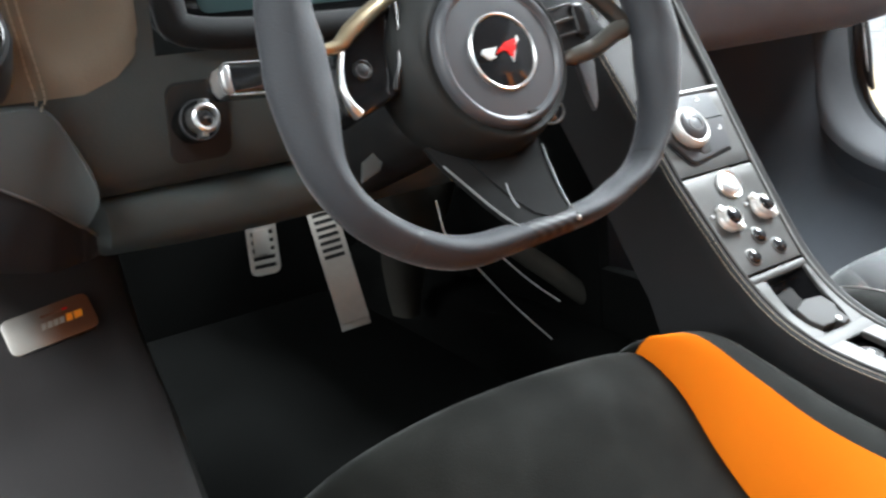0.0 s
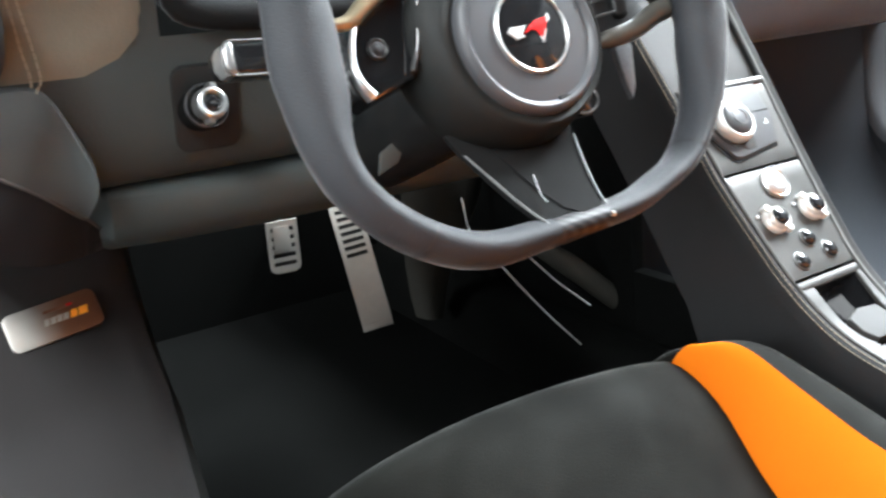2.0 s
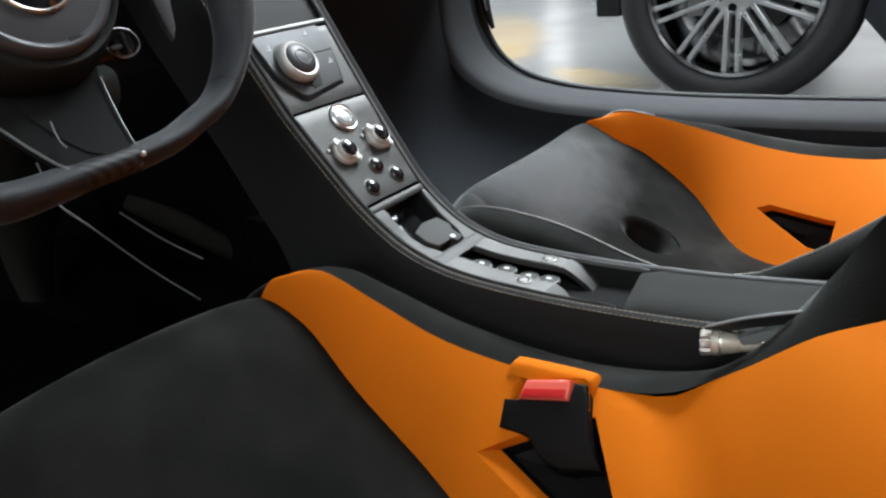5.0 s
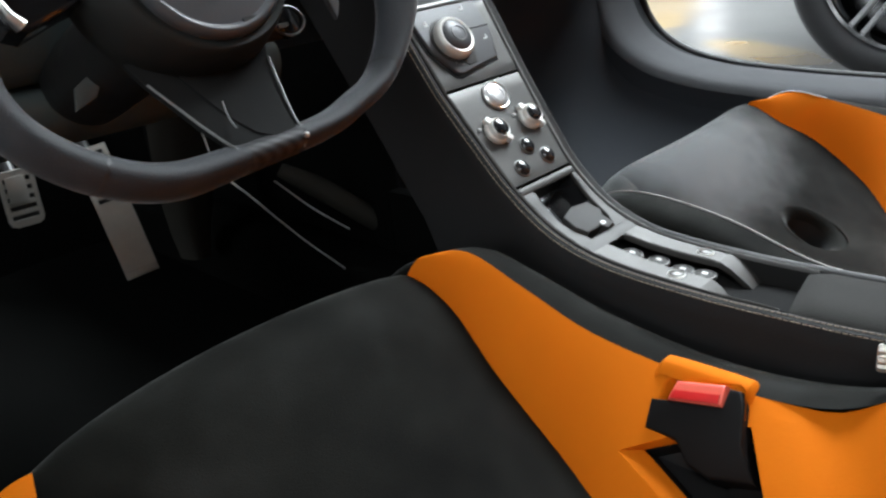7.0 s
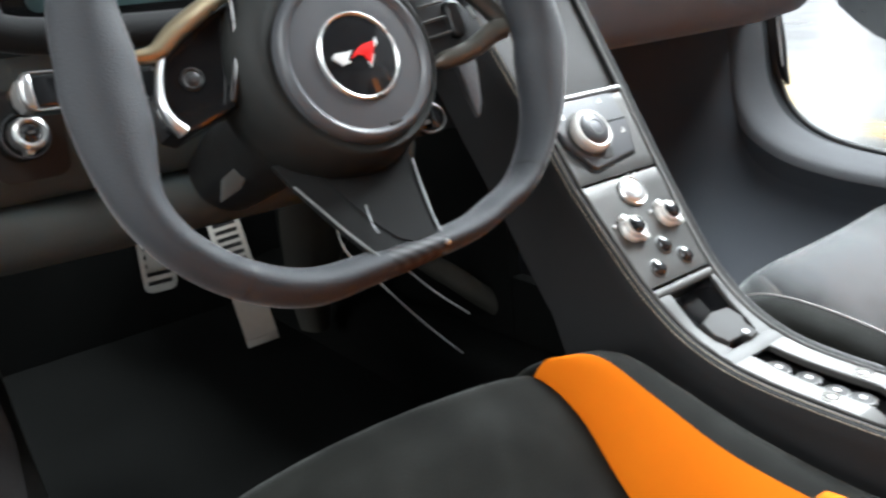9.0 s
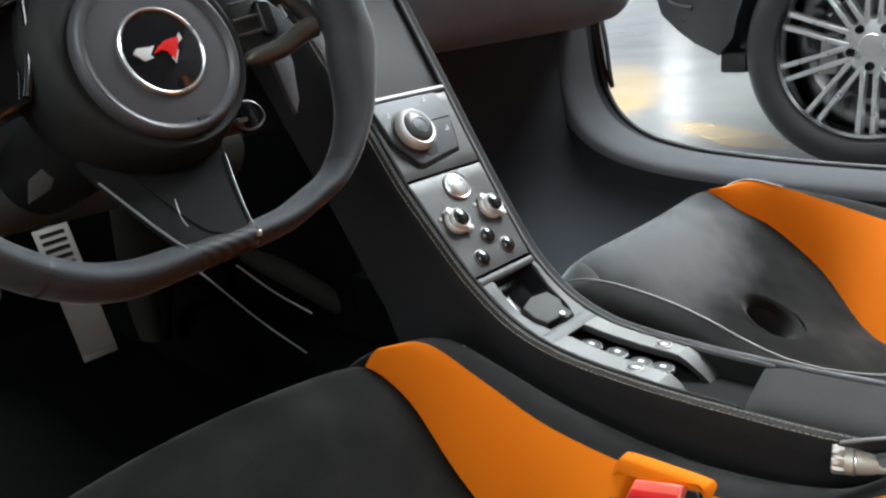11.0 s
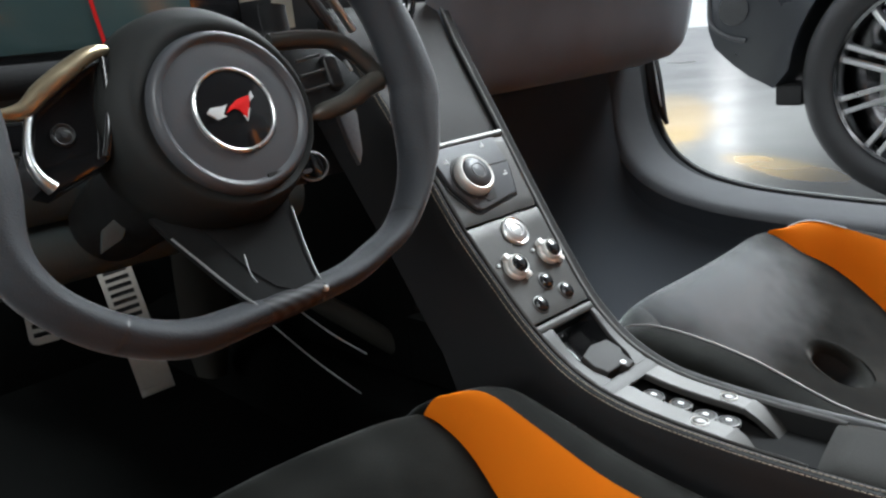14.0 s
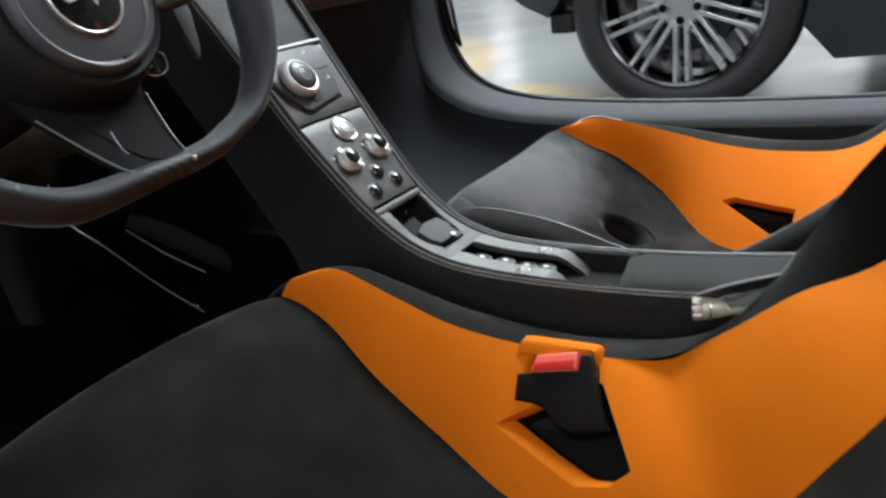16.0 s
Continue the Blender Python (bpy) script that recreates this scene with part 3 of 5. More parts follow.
    for x, y in ((-0.040, 0.016), (0.018, 0.025), (-0.027, -0.028), (0.027, -0.012)):
        part("symbol", slab(rounded(0.006, 0.0018, 0.0006, 2), m @ Matrix.Translation((x, y, 0)), 0.004, 0.0047), M["white"], c)
        part("symbol", slab(rounded(0.0018, 0.005, 0.0006, 2), m @ Matrix.Translation((x + 0.002, y + 0.002, 0)), 0.004, 0.0046), M["white"], c)
    part("plate_joint", slab([(0.006, 0.0005), (0.040, 0.0005), (0.040, -0.0005), (0.006, -0.0005)], m @ Matrix.Translation((0, 0.002, 0)), 0.0035, 0.0046), M["gloss"], c)
    # round start button, two rotary switches, three push buttons
    m = cs_frame(0.003, 0.238, 0.0025)
    sb = part("start_button", lathe([(0.0162, -0.002), (0.0162, 0.0018), (0.0150, 0.003), (0.0135, 0.0022), (0.0125, 0.0030), (0.010, 0.0038), (0.0005, 0.0040)], m, 32), M["chrome"], c, "round silver start button")
    part("start_ring", lathe([(0.0066, 0.0036), (0.0070, 0.0046), (0.0080, 0.0046), (0.0084, 0.0036)], m, 28, False), M["white"], sb)
    toggle(c, 0.0265, 0.2715, "machined silver rotary switch with a dark centre")
    toggle(c, -0.0265, 0.2735, "machined silver rotary switch with a dark centre")
    for x, s in ((0.0, 0.298), (0.017, 0.315), (-0.0245, 0.317)):
        button(c, x, s, 0.0094, 0.0022, M["gloss"], M["satin"], "small glossy black button", 1.15)
    # stowage slot with lid
    part("slot_frame", cs_sheet(0.335, 0.343, knot(XL_IN, 0.0035), knot(XR_IN, -0.005), 0.0022, 4), M["slotframe"], c, "satin grey frame of the stowage slot")
    part("slot_frame", cs_sheet(0.3425, 0.418, knot(XL_IN, 0.0035), [(0.34, -0.031), (0.385, -0.037), (0.40, -0.034), (0.418, -0.028)], 0.0022, 10, 3), M["slotframe"], c)
    part("slot_frame", cs_sheet(0.3425, 0.418, [(0.34, 0.030), (0.375, 0.022), (0.40, 0.018), (0.418, 0.007)], knot(XR_IN, -0.005), 0.0022, 10, 3), M["slotframe"], c)
    part("slot_frame", cs_sheet(0.4165, 0.431, knot(XL_IN, 0.0035), knot(XR_IN, -0.005), 0.0022, 4), M["slotframe"], c)
    part("slot_well", loft([[cs(-0.034, s, 0.0), cs(-0.031, s, -0.026), cs(0.027, s, -0.026), cs(0.031, s, 0.0)] for s in (0.342, 0.36, 0.38, 0.40)]), M["gloss"], c, "dark stowage slot")
    m = cs_frame(-0.008, 0.397, 0.001)
    lid = part("slot_lid", slab([(-0.024, 0.014), (-0.004, 0.020), (0.018, 0.017), (0.021, 0.002), (0.016, -0.004), (0.016, -0.018), (0.004, -0.020), (0.000, -0.014), (-0.020, -0.014), (-0.026, -0.002)], m, -0.005, 0.0050, 0.0015, 3), M["lid"], c, "dark grey hinged lid of the slot")
    part("symbol", slab(rounded(0.006, 0.005, 0.002, 3), m @ Matrix.Translation((0.003, -0.013, 0)), 0.006, 0.0070), M["white"], lid)
    # gear selector bridge: two satin arms over a dark well
    armr = part("bridge_arm", cs_sheet(0.4305, 0.525, [(0.43, 0.003), (0.525, 0.006)], knot(XR_IN, -0.005), 0.0026, 14, 3, 0.006), M["arm"], c, "satin metal arm beside the gear buttons")
    arml = part("bridge_arm", cs_sheet(0.4305, 0.535, knot(XL_IN, 0.0035), [(0.43, -0.023), (0.535, -0.027)], 0.0026, 14, 3, 0.006), M["arm"], c, "satin metal arm beside the gear buttons")
    part("arm_end", loft([[cs(a, s, o - 0.006), cs(a, s, o), cs(b, s, o), cs(b, s, o - 0.006)] for s, a, b, o in ((0.5245, 0.006, 0.0255, 0.0026), (0.535, 0.005, 0.026, -0.001), (0.55, 0.004, 0.0235, -0.010), (0.562, 0.003, 0.020, -0.020))], True, True), M["arm"], armr)
    part("arm_end", loft([[cs(a, s, o - 0.006), cs(a, s, o), cs(b, s, o), cs(b, s, o - 0.006)] for s, a, b, o in ((0.5345, -0.0475, -0.027, 0.0026), (0.545, -0.047, -0.029, -0.002), (0.558, -0.046, -0.034, -0.012), (0.57, -0.045, -0.039, -0.021))], True, True), M["arm"], arml)
    button(armr, 0.0165, 0.5065, 0.0074, 0.0026, M["panelgrey"], M["machined"], "round metal button", 0.5)
    button(arml, -0.036, 0.5075, 0.0074, 0.0026, M["panelgrey"], M["machined"], "round metal button", 0.5)
    part("gear_well", loft([[cs(-0.048, s, 0.0), cs(-0.046, s, -0.015), cs(0.02, s, -0.015), cs(0.027, s, 0.0)] for s in (0.425, 0.47, 0.52, 0.56, 0.61)]), M["well"], c, "dark well under the bridge")
    for x, s in ((-0.011, 0.450), (-0.0075, 0.4745), (-0.011, 0.4995), (-0.0085, 0.519)):
        b = button(c, x, s, 0.0098, -0.006, M["lid"], M["satin"], "chrome-ringed gear button", 0.35)
        part("symbol", slab(rounded(0.004, 0.005, 0.001, 2), cs_frame(x, s, -0.006), 0.0010, 0.0022), M["white"], b)
    # arm rest pad
    rows = []
    for i in range(26):
        s = 0.592 + 0.16 * i / 25
        a, b = lin(XL_IN, s) - 0.0075, lin(XR_IN, s) + 0.006
        rise = 0.006 * min(1, i / 3)
        row = []
        for k in range(13):
            u = k / 12
            h = -0.006 + (rise + 0.008) * (1 - abs(2 * u - 1) ** 5)
            row.append(cs(a + (b - a) * u, s + 0.016 * (1 - u) * (1 if i == 0 else max(0, 1 - i / 8)), h))
        rows.append(row)
    rows.insert(0, [cs(p.x, 0.600 + 0.010 * (1 - k / 12), -0.022) for k, p in enumerate(rows[0])])
    part("arm_rest", loft(rows), M["pad"], c, "dark grey padded arm rest lid")
    return c


console()


def release_lever():
    """Knurled metal tilt lever at the rear of the console."""
    t = thing("seat_lever", "knurled silver metal lever beside the seat", "lever")
    o, d = Vector((-0.093, -0.350, 0.3250)), Vector((0.022, -0.075, 0.0)).normalized()
    m = frame_of(o, (0, 0, 1), d.cross(Vector((0, 0, 1))))
    if m.to_3x3() @ Vector((0, 0, 1)) @ d < 0:
        m = m @ Matrix.Rotation(math.pi, 4, "X")
    rings = []
    for h, r in ((-0.0075, 0.0030), (-0.0075, 0.0052), (-0.0082, 0.0070), (-0.0078, 0.0086), (-0.0060, 0.0094), (-0.0030, 0.0092), (0.0, 0.0086)):
        rings.append([m @ Vector((q * math.cos(math.tau * k / 40), q * math.sin(math.tau * k / 40), h)) for k in range(40) for q in [r - (0.0022 if k % 5 < 2 and r > 0.005 else 0.0)]])
    part("knurled_nut", loft(rings, True), M["pedal"], t, "pale notched metal nut", 35)
    part("socket", lathe([(0.0052, -0.0070), (0.0034, -0.0050), (0.0032, 0.0), (0.0005, 0.001)], m, 20), M["plastic"], t, "dark bore in the end of the nut")
    part("barrel", lathe([(0.0086, -0.001), (0.0090, 0.002), (0.0088, 0.004), (0.0080, 0.0045), (0.0082, 0.006), (0.0072, 0.012), (0.0058, 0.018), (0.0050, 0.0185), (0.0053, 0.020), (0.0040, 0.029), (0.0022, 0.036), (0.0008, 0.038)], m, 28), M["creamtip"], t, "worn pale tapered barrel", 30)
    part("collar_line", lathe([(0.0083, 0.0045), (0.0090, 0.0048), (0.0090, 0.0058), (0.0083, 0.006)], m, 28, False), M["chrome"], t, "thin chrome collar")
    return t


release_lever()


def belt_strap():
    """Dark belt webbing that runs back from the lever beside the seat."""
    t = thing("belt_strap", "flat black belt strap with a grey edge beside the seat", "seat belt")
    top = spline([(-0.094, -0.346, 0.337), (-0.090, -0.372, 0.347), (-0.086, -0.412, 0.359), (-0.084, -0.45, 0.368)], 5)
    rows = [[p + Vector((0.004, 0, 0)), p, p + Vector((0.001, 0.002, -0.004)), p + Vector((0.004, 0.006, -0.012)), p + Vector((0.010, 0.006, -0.012))] for p in top]
    part("webbing", loft(rows), M["plastic"], t, "black webbing")
    part("edge", tube(top, 0.0012, 8), M["satin"], t, "grey edge")
    low = spline([(-0.092, -0.358, 0.327), (-0.088, -0.385, 0.339), (-0.084, -0.414, 0.351), (-0.080, -0.45, 0.360)], 5)
    part("lower_flap", loft([[p + Vector((0.006, 0, 0.001)), p, p + Vector((-0.002, 0, -0.006)), p + Vector((0.004, 0, -0.009))] for p in low]), M["greypanel"], t, "dark grey lower flap")
    return t


belt_strap()

# ---- steering wheel ----
WHEEL = frame_of((-0.325, -0.013, 0.612), (1, 0, 0), (0, math.sin(radians(20)), math.cos(radians(20))))
RIMLINE = [(0.0, 0.150), (0.064, 0.138), (0.112, 0.107), (0.142, 0.058), (0.1515, 0.0), (0.143, -0.029), (0.124, -0.061), (0.090, -0.094), (0.060, -0.107), (0.030, -0.115), (-0.03, -0.1185),
           (-0.074, -0.1185), (-0.108, -0.1040), (-0.1345, -0.0790), (-0.1500, -0.047), (-0.1555, -0.013), (-0.1535, 0.012), (-0.145, 0.052), (-0.112, 0.107), (-0.064, 0.138)]


BOSS = WHEEL @ Matrix.Translation((-0.001, -0.0024, 0))


def steering_wheel():
    w = thing("steering_wheel", "black suede steering wheel with flattened bottom and gloss spokes", "steering wheel")
    loop = [(x, y, 0.002) for x, y in RIMLINE]
    flat, path = [], []
    for p in spline(loop, 8, True):
        f = min(1, max(0, (-0.016 - p.y) / 0.068))
        f = f * f * (3 - 2 * f)
        out = Vector((p.x * 0.7, p.y, 0)).normalized()
        path.append(WHEEL @ (p + out * 0.0072 * f))
        g = max(0, 1 - ((p.y + 0.002) / 0.058) ** 2) ** 1.5 if p.x < 0 else 0.8 * max(0, 1 - ((p.y + 0.012) / 0.085) ** 2) ** 1.5
        path[-1] -= WHEEL.to_3x3() @ (out * 0.0045 * g)
        flat.append(0.92 - (0.42 - 0.14 * min(1, max(0, -p.x / 0.07))) * f + 0.26 * g)
    normal = WHEEL.to_3x3() @ Vector((0, 0, 1))
    part("rim", tube(path[80:] + path[:76], 0.0172, 24, False, flat[80:] + flat[:76], up=normal, ridge=0.06), M["rim"], w, "dark suede wheel rim")
    part("carbon_foot", tube(path[75:81], 0.0175, 24, False, flat[75:81], up=normal), M["carbon"], w, "carbon weave foot of the lower spoke")
    for spot in (Vector((0.100, -0.0955, 0)), Vector((-0.110, -0.1045, 0))):
        i = min(range(1, len(path)), key=lambda k: (path[k] - WHEEL @ spot).length)
        part("rim_seam", tube([path[i - 1].lerp(path[i], 0.7), path[i]], 0.0174, 24, False, flat[i - 1:i + 1], up=normal, ridge=0.06), M["leather"], w)
    # airbag boss
    cover = lathe([(0.060, -0.062), (0.078, -0.045), (0.080, -0.030), (0.076, -0.014), (0.0695, -0.006), (0.063, -0.0015), (0.0595, -0.0003), (0.0565, -0.0006), (0.0545, -0.0014), (0.0525, -0.0024)], BOSS, 72, False)
    # the cover's skirt is a little narrower than round and sits high under its ring
    for vert in cover.verts:
        p = BOSS.inverted() @ vert.co
        f = min(1.0, max(0.0, (math.hypot(p.x, p.y) - 0.056) / 0.018))
        vert.co = BOSS @ Vector((p.x * (1 - 0.10 * f) - 0.005 * f, p.y * (1 - 0.08 * f) + 0.005 * f, p.z))
    boss = part("airbag_cover", cover, M["boss"], w, "smooth black airbag cover", 50)
    part("airbag_ring", lathe([(0.0532, -0.0030), (0.0524, 0.0006), (0.0509, 0.0036), (0.0490, 0.0052), (0.0474, 0.0051), (0.0458, 0.0036), (0.0446, 0.0024), (0.037, 0.0031), (0.030, 0.0032), (0.0005, 0.0015)], BOSS, 72), M["ringgrey"], boss, "raised dark grey ring", 50)
    part("badge_ring", lathe([(0.0247, 0.002), (0.0252, 0.0052), (0.0261, 0.0058), (0.0272, 0.0050), (0.0276, 0.002)], BOSS, 48, False), M["chrome"], boss, "thin chrome ring")
    badge = part("badge", lathe([(0.0250, 0.002), (0.0248, 0.0044), (0.018, 0.0056), (0.008, 0.0062), (0.0005, 0.0063)], BOSS, 40), M["gloss"], boss, "glossy black round badge")
    swoosh = [(x * 0.92 - 0.0005, y * 0.85 - 0.002) for x, y in [(-0.0085, -0.0005), (-0.004, 0.0045), (0.002, 0.0085), (0.008, 0.0100), (0.0125, 0.0105), (0.0115, 0.0060), (0.0095, 0.0015), (0.0065, -0.0040), (0.0052, -0.0068), (0.0042, -0.0030), (0.0020, 0.0010), (-0.0020, 0.0022)]]
    part("emblem", slab(swoosh[::-1], BOSS, 0.005, 0.0072, 0.0003), M["emblem"], badge, "red curved emblem shape")
    # reflection on the badge, put in as a raised white piece
    part("emblem_edge", slab([(-0.0190, 0.0012), (-0.0165, 0.0040), (-0.0075, 0.0042), (-0.0045, 0.0050), (-0.0090, -0.0008), (-0.0070, -0.0025), (-0.0135, -0.0040)][::-1], BOSS @ Matrix.Translation((-0.0010, -0.0015, 0)), 0.0045, 0.0068, 0.0003), M["white"], badge, "white piece for a reflection on the badge")
    part("emblem_edge", slab([(0.0125, 0.0105), (0.0150, 0.0135), (0.0158, 0.0095), (0.0118, 0.0066)][::-1], BOSS @ Matrix.Translation((-0.0020, -0.004, 0)), 0.0045, 0.0070, 0.0003), M["white"], badge)
    part("emblem_edge", tube([BOSS @ Vector((x * 0.92 - 0.0005, y * 0.85 - 0.002, 0.0068)) for x, y in ((0.0095, 0.0010), (0.0068, -0.0042), (0.0054, -0.0078), (0.0040, -0.0035))], 0.0006, 6), M["white"], badge)
    part("cover_mark", slab(rounded(0.010, 0.0035, 0.001, 2), BOSS @ Matrix.Translation((0.012, -0.0445, 0)), 0.0015, 0.0042), M["plastic"], boss)
    # right spoke: a glossy loop round a dark switch field
    outline = [(0.055, 0.046), (0.080, 0.0445), (0.105, 0.039), (0.118, 0.026), (0.1270, 0.012), (0.1268, 0.0055), (0.117, 0.0030), (0.096, -0.0055), (0.066, -0.0100)]
    loopp = [WHEEL @ Vector((x, y, -0.019 + 0.012 * (x - 0.062) / 0.08)) for x, y in outline]
    sp = part("spoke", tube(spline(loopp, 5), [(0.0062 + 0.0006 * min(1, i / 24)) * math.sqrt(max(0.03, 1 - (max(0, i - 36) / 4.1) ** 2)) for i in range(41)], 16, False), M["spokegloss"], w, "glossy black spoke frame")
    # highlight along the upper bar, drawn as a thin bright tube
    part("spoke_edge", tube(spline([p + WHEEL.to_3x3() @ Vector((0.0, 0.0045, 0.0045)) for p in loopp[:4]], 5), 0.0007, 6), M["satin"], sp, "thin bright tube for the upper edge highlight")
    part("lower_bar", tube(spline([p + WHEEL.to_3x3() @ Vector((0, 0, 0.0012)) for p in loopp[5:]], 5), [(0.0078 - 0.0014 * i / 15) * math.sqrt(max(0.03, 1 - (max(0, i - 13) / 2.1) ** 2)) for i in range(16)], 16), M["lowerbar"], sp, "satin grey lower bar")
    part("switch_field", slab([(x, y) for x, y in outline], WHEEL, -0.036, -0.026, 0.001), M["plastic"], sp, "dark switch field")
    for yy in (0.032, 0.021, 0.010):
        part("switch_ridge", tube([WHEEL @ Vector((0.074, yy, -0.024)), WHEEL @ Vector((0.093, yy + 0.002, -0.021))], 0.0010, 8), M["satin"], sp)
    part("switch_pad", slab(rounded(0.013, 0.026, 0.005), WHEEL @ Matrix.Translation((0.101, 0.021, 0)), -0.031, -0.0205, 0.003, 3), M["plastic"], sp, "black switch pad")
    part("switch_glint", tube([WHEEL @ Vector((0.112, 0.027, -0.019)), WHEEL @ Vector((0.114, 0.018, -0.018))], 0.0014, 8), M["chrome"], sp)
    # left spoke: glossy field under a bronze upper and a silver lower thumb trim
    field = [(-0.055, 0.048), (-0.064, 0.046), (-0.085, 0.038), (-0.106, 0.026), (-0.112, 0.010), (-0.120, -0.010), (-0.116, -0.022), (-0.108, -0.026), (-0.080, -0.016), (-0.055, -0.010)]
    sp = part("spoke", slab(field, WHEEL, -0.045, -0.020, 0.003, 3), M["gloss"], w, "glossy black spoke field")
    button_at = WHEEL @ Matrix.Translation((-0.096, 0.005, -0.0205))
    knob = part("switch_button", lathe([(0.0070, -0.002), (0.0068, 0.0016), (0.0058, 0.0026), (0.0046, 0.0018), (0.0030, 0.0024), (0.0005, 0.0026)], button_at, 24), M["plastic"], sp, "round black push button")
    part("button_dot", lathe([(0.0022, 0.0020), (0.0020, 0.0030), (0.0005, 0.0032)], button_at, 16), M["darkpanel"], knob, "grey button centre")
    trim = [(-0.058, 0.050, -0.016), (-0.070, 0.047, -0.012), (-0.088, 0.037, -0.009), (-0.104, 0.027, -0.007), (-0.116, 0.018, -0.006), (-0.130, 0.016, -0.004)]
    part("thumb_trim", tube([WHEEL @ p for p in spline(trim, 6)], [0.0034 + 0.0022 * math.sin(math.pi * i / 30) for i in range(31)], 12), M["bronze"], w, "pale bronze thumb trim")
    trim = [(-0.111, 0.020, -0.008), (-0.119, 0.004, -0.004), (-0.1225, -0.010, -0.002), (-0.1205, -0.020, -0.002), (-0.1155, -0.0265, -0.004)]
    part("thumb_trim", tube([WHEEL @ p for p in spline(trim, 6)], [0.0018 + 0.0024 * (i / 24) ** 2 for i in range(25)], 12), M["chrome"], w, "satin silver thumb trim")
    part("inner_trim", tube([WHEEL @ p for p in spline([(-0.062, 0.044, -0.012), (-0.066, 0.025, -0.012), (-0.072, 0.004, -0.013), (-0.078, -0.012, -0.016)], 6)], 0.0026, 10), M["gloss"], w)
    # lower spoke with carbon foot
    rows = []
    for a, b, y, z in ((-0.060, 0.040, -0.050, -0.030), (-0.054, 0.0325, -0.066, -0.025), (-0.0475, 0.0255, -0.084, -0.014), (-0.0425, 0.0190, -0.100, -0.003), (-0.0390, 0.0130, -0.113, 0.0085), (-0.0372, 0.0100, -0.120, 0.0160), (-0.0360, 0.0082, -0.1260, 0.0180), (-0.0352, 0.0072, -0.1310, 0.0150)):
        rows.append([WHEEL @ Vector((a + (b - a) * k / 6, y, z - (0.003 if k in (0, 6) else 0.0) - 0.0016 * math.sin(math.pi * k / 6))) for k in range(7)])
    inset = [[r[0].lerp(r[6], u0 + (0.93 - u0) * k / 6) + WHEEL.to_3x3() @ Vector((0, 0, 0.0032)) for k in range(7)] for r, u0 in zip(rows[:6], (0.22, 0.24, 0.27, 0.32, 0.42, 0.62))]
    sp = part("lower_spoke", thick(loft(rows), 0.004), M["well"], w, "dark lower spoke")
    part("spoke_inset", thick(loft(inset), 0.002), M["well"], sp, "satin black inset of the lower spoke")
    for k in (0, 6):
        part("bright_edge", tube(spline([r[k] + WHEEL.to_3x3() @ Vector((0, 0, 0.0024)) for r in rows[1:]], 4), 0.0008, 8), M["satin"], sp, "thin bright edge")
    part("spoke_corner", lathe([(0.0005, -0.002), (0.0018, -0.0014), (0.0021, 0.0), (0.0018, 0.0014), (0.0005, 0.002)], WHEEL @ Matrix.Translation((0.0084, -0.1245, 0.0190)), 12), M["chrome"], sp)
    groove = spline([(-0.0225, -0.089, -0.0065), (-0.0260, -0.098, -0.0005), (-0.0282, -0.106, 0.0065), (-0.0255, -0.115, 0.0140), (-0.018, -0.119, 0.0175)], 6)
    part("recess_glint", tube([WHEEL @ (p + Vector((0, 0, 0.0007))) for p in groove[0:14]], 0.0005, 6), M["satin"], sp)
    # shift paddles behind the wheel
    for sx in (1, -1):
        blade = [(0.132, 0.03), (0.148, 0.028), (0.149, -0.005), (0.142, -0.034), (0.136, -0.044), (0.133, -0.030), (0.131, 0.0)]
        blade = [(sx * (x - 0.012), y) for x, y in blade]
        part("shift_paddle", slab(blade if sx > 0 else blade[::-1], WHEEL, -0.062, -0.057, 0.0012), M["paddle"], w, "curved grey shift paddle")
    return w


steering_wheel()


def column():
    c = thing("steering_column", "black plastic steering column shroud behind the wheel", "steering column")
    m = WHEEL
    part("shroud", lathe([(0.036, -0.25), (0.037, -0.15), (0.036, -0.08), (0.032, -0.066)], m @ Matrix.Translation((0, -0.012, 0)), 32), M["plastic"], c)
    ring = [m @ Vector((0.096 + 0.014 * math.cos(a), -0.0335 + 0.011 * math.sin(a), -0.080)) for a in [math.tau * i / 28 for i in range(28)]]
    st = part("column_stalk", tube([m @ Vector((0.03, -0.036, -0.10)), m @ Vector((0.068, -0.037, -0.095)), m @ Vector((0.096, -0.038, -0.088))], 0.006, 12), M["plastic"], c, "short black stalk")
    part("stalk_ring", tube(ring, 0.0010, 8, True), M["satin"], st, "thin metal ring on the stalk end")
    part("stalk_cap", lathe([(0.011, -0.008), (0.0115, 0.0), (0.009, 0.003), (0.0005, 0.004)], m @ Matrix.Translation((0.096, -0.0335, -0.082)), 24), M["gloss"], st)
    part("stalk_mark", slab(rounded(0.009, 0.003, 0.001, 2), m @ Matrix.Translation((0.088, -0.0365, 0)), -0.081, -0.076), M["satin"], st)
    part("bracket", slab([(-0.014, -0.009), (0.004, -0.006), (0.016, 0.006), (0.006, 0.010), (-0.006, 0.006)], frame_of((-0.362, 0.125, 0.523), (0.85, -0.1, 0.2), (-0.1, 0.3, 0.9)), -0.003, 0.003, 0.001), M["greypanel"], c, "grey metal bracket")
    return c


column()

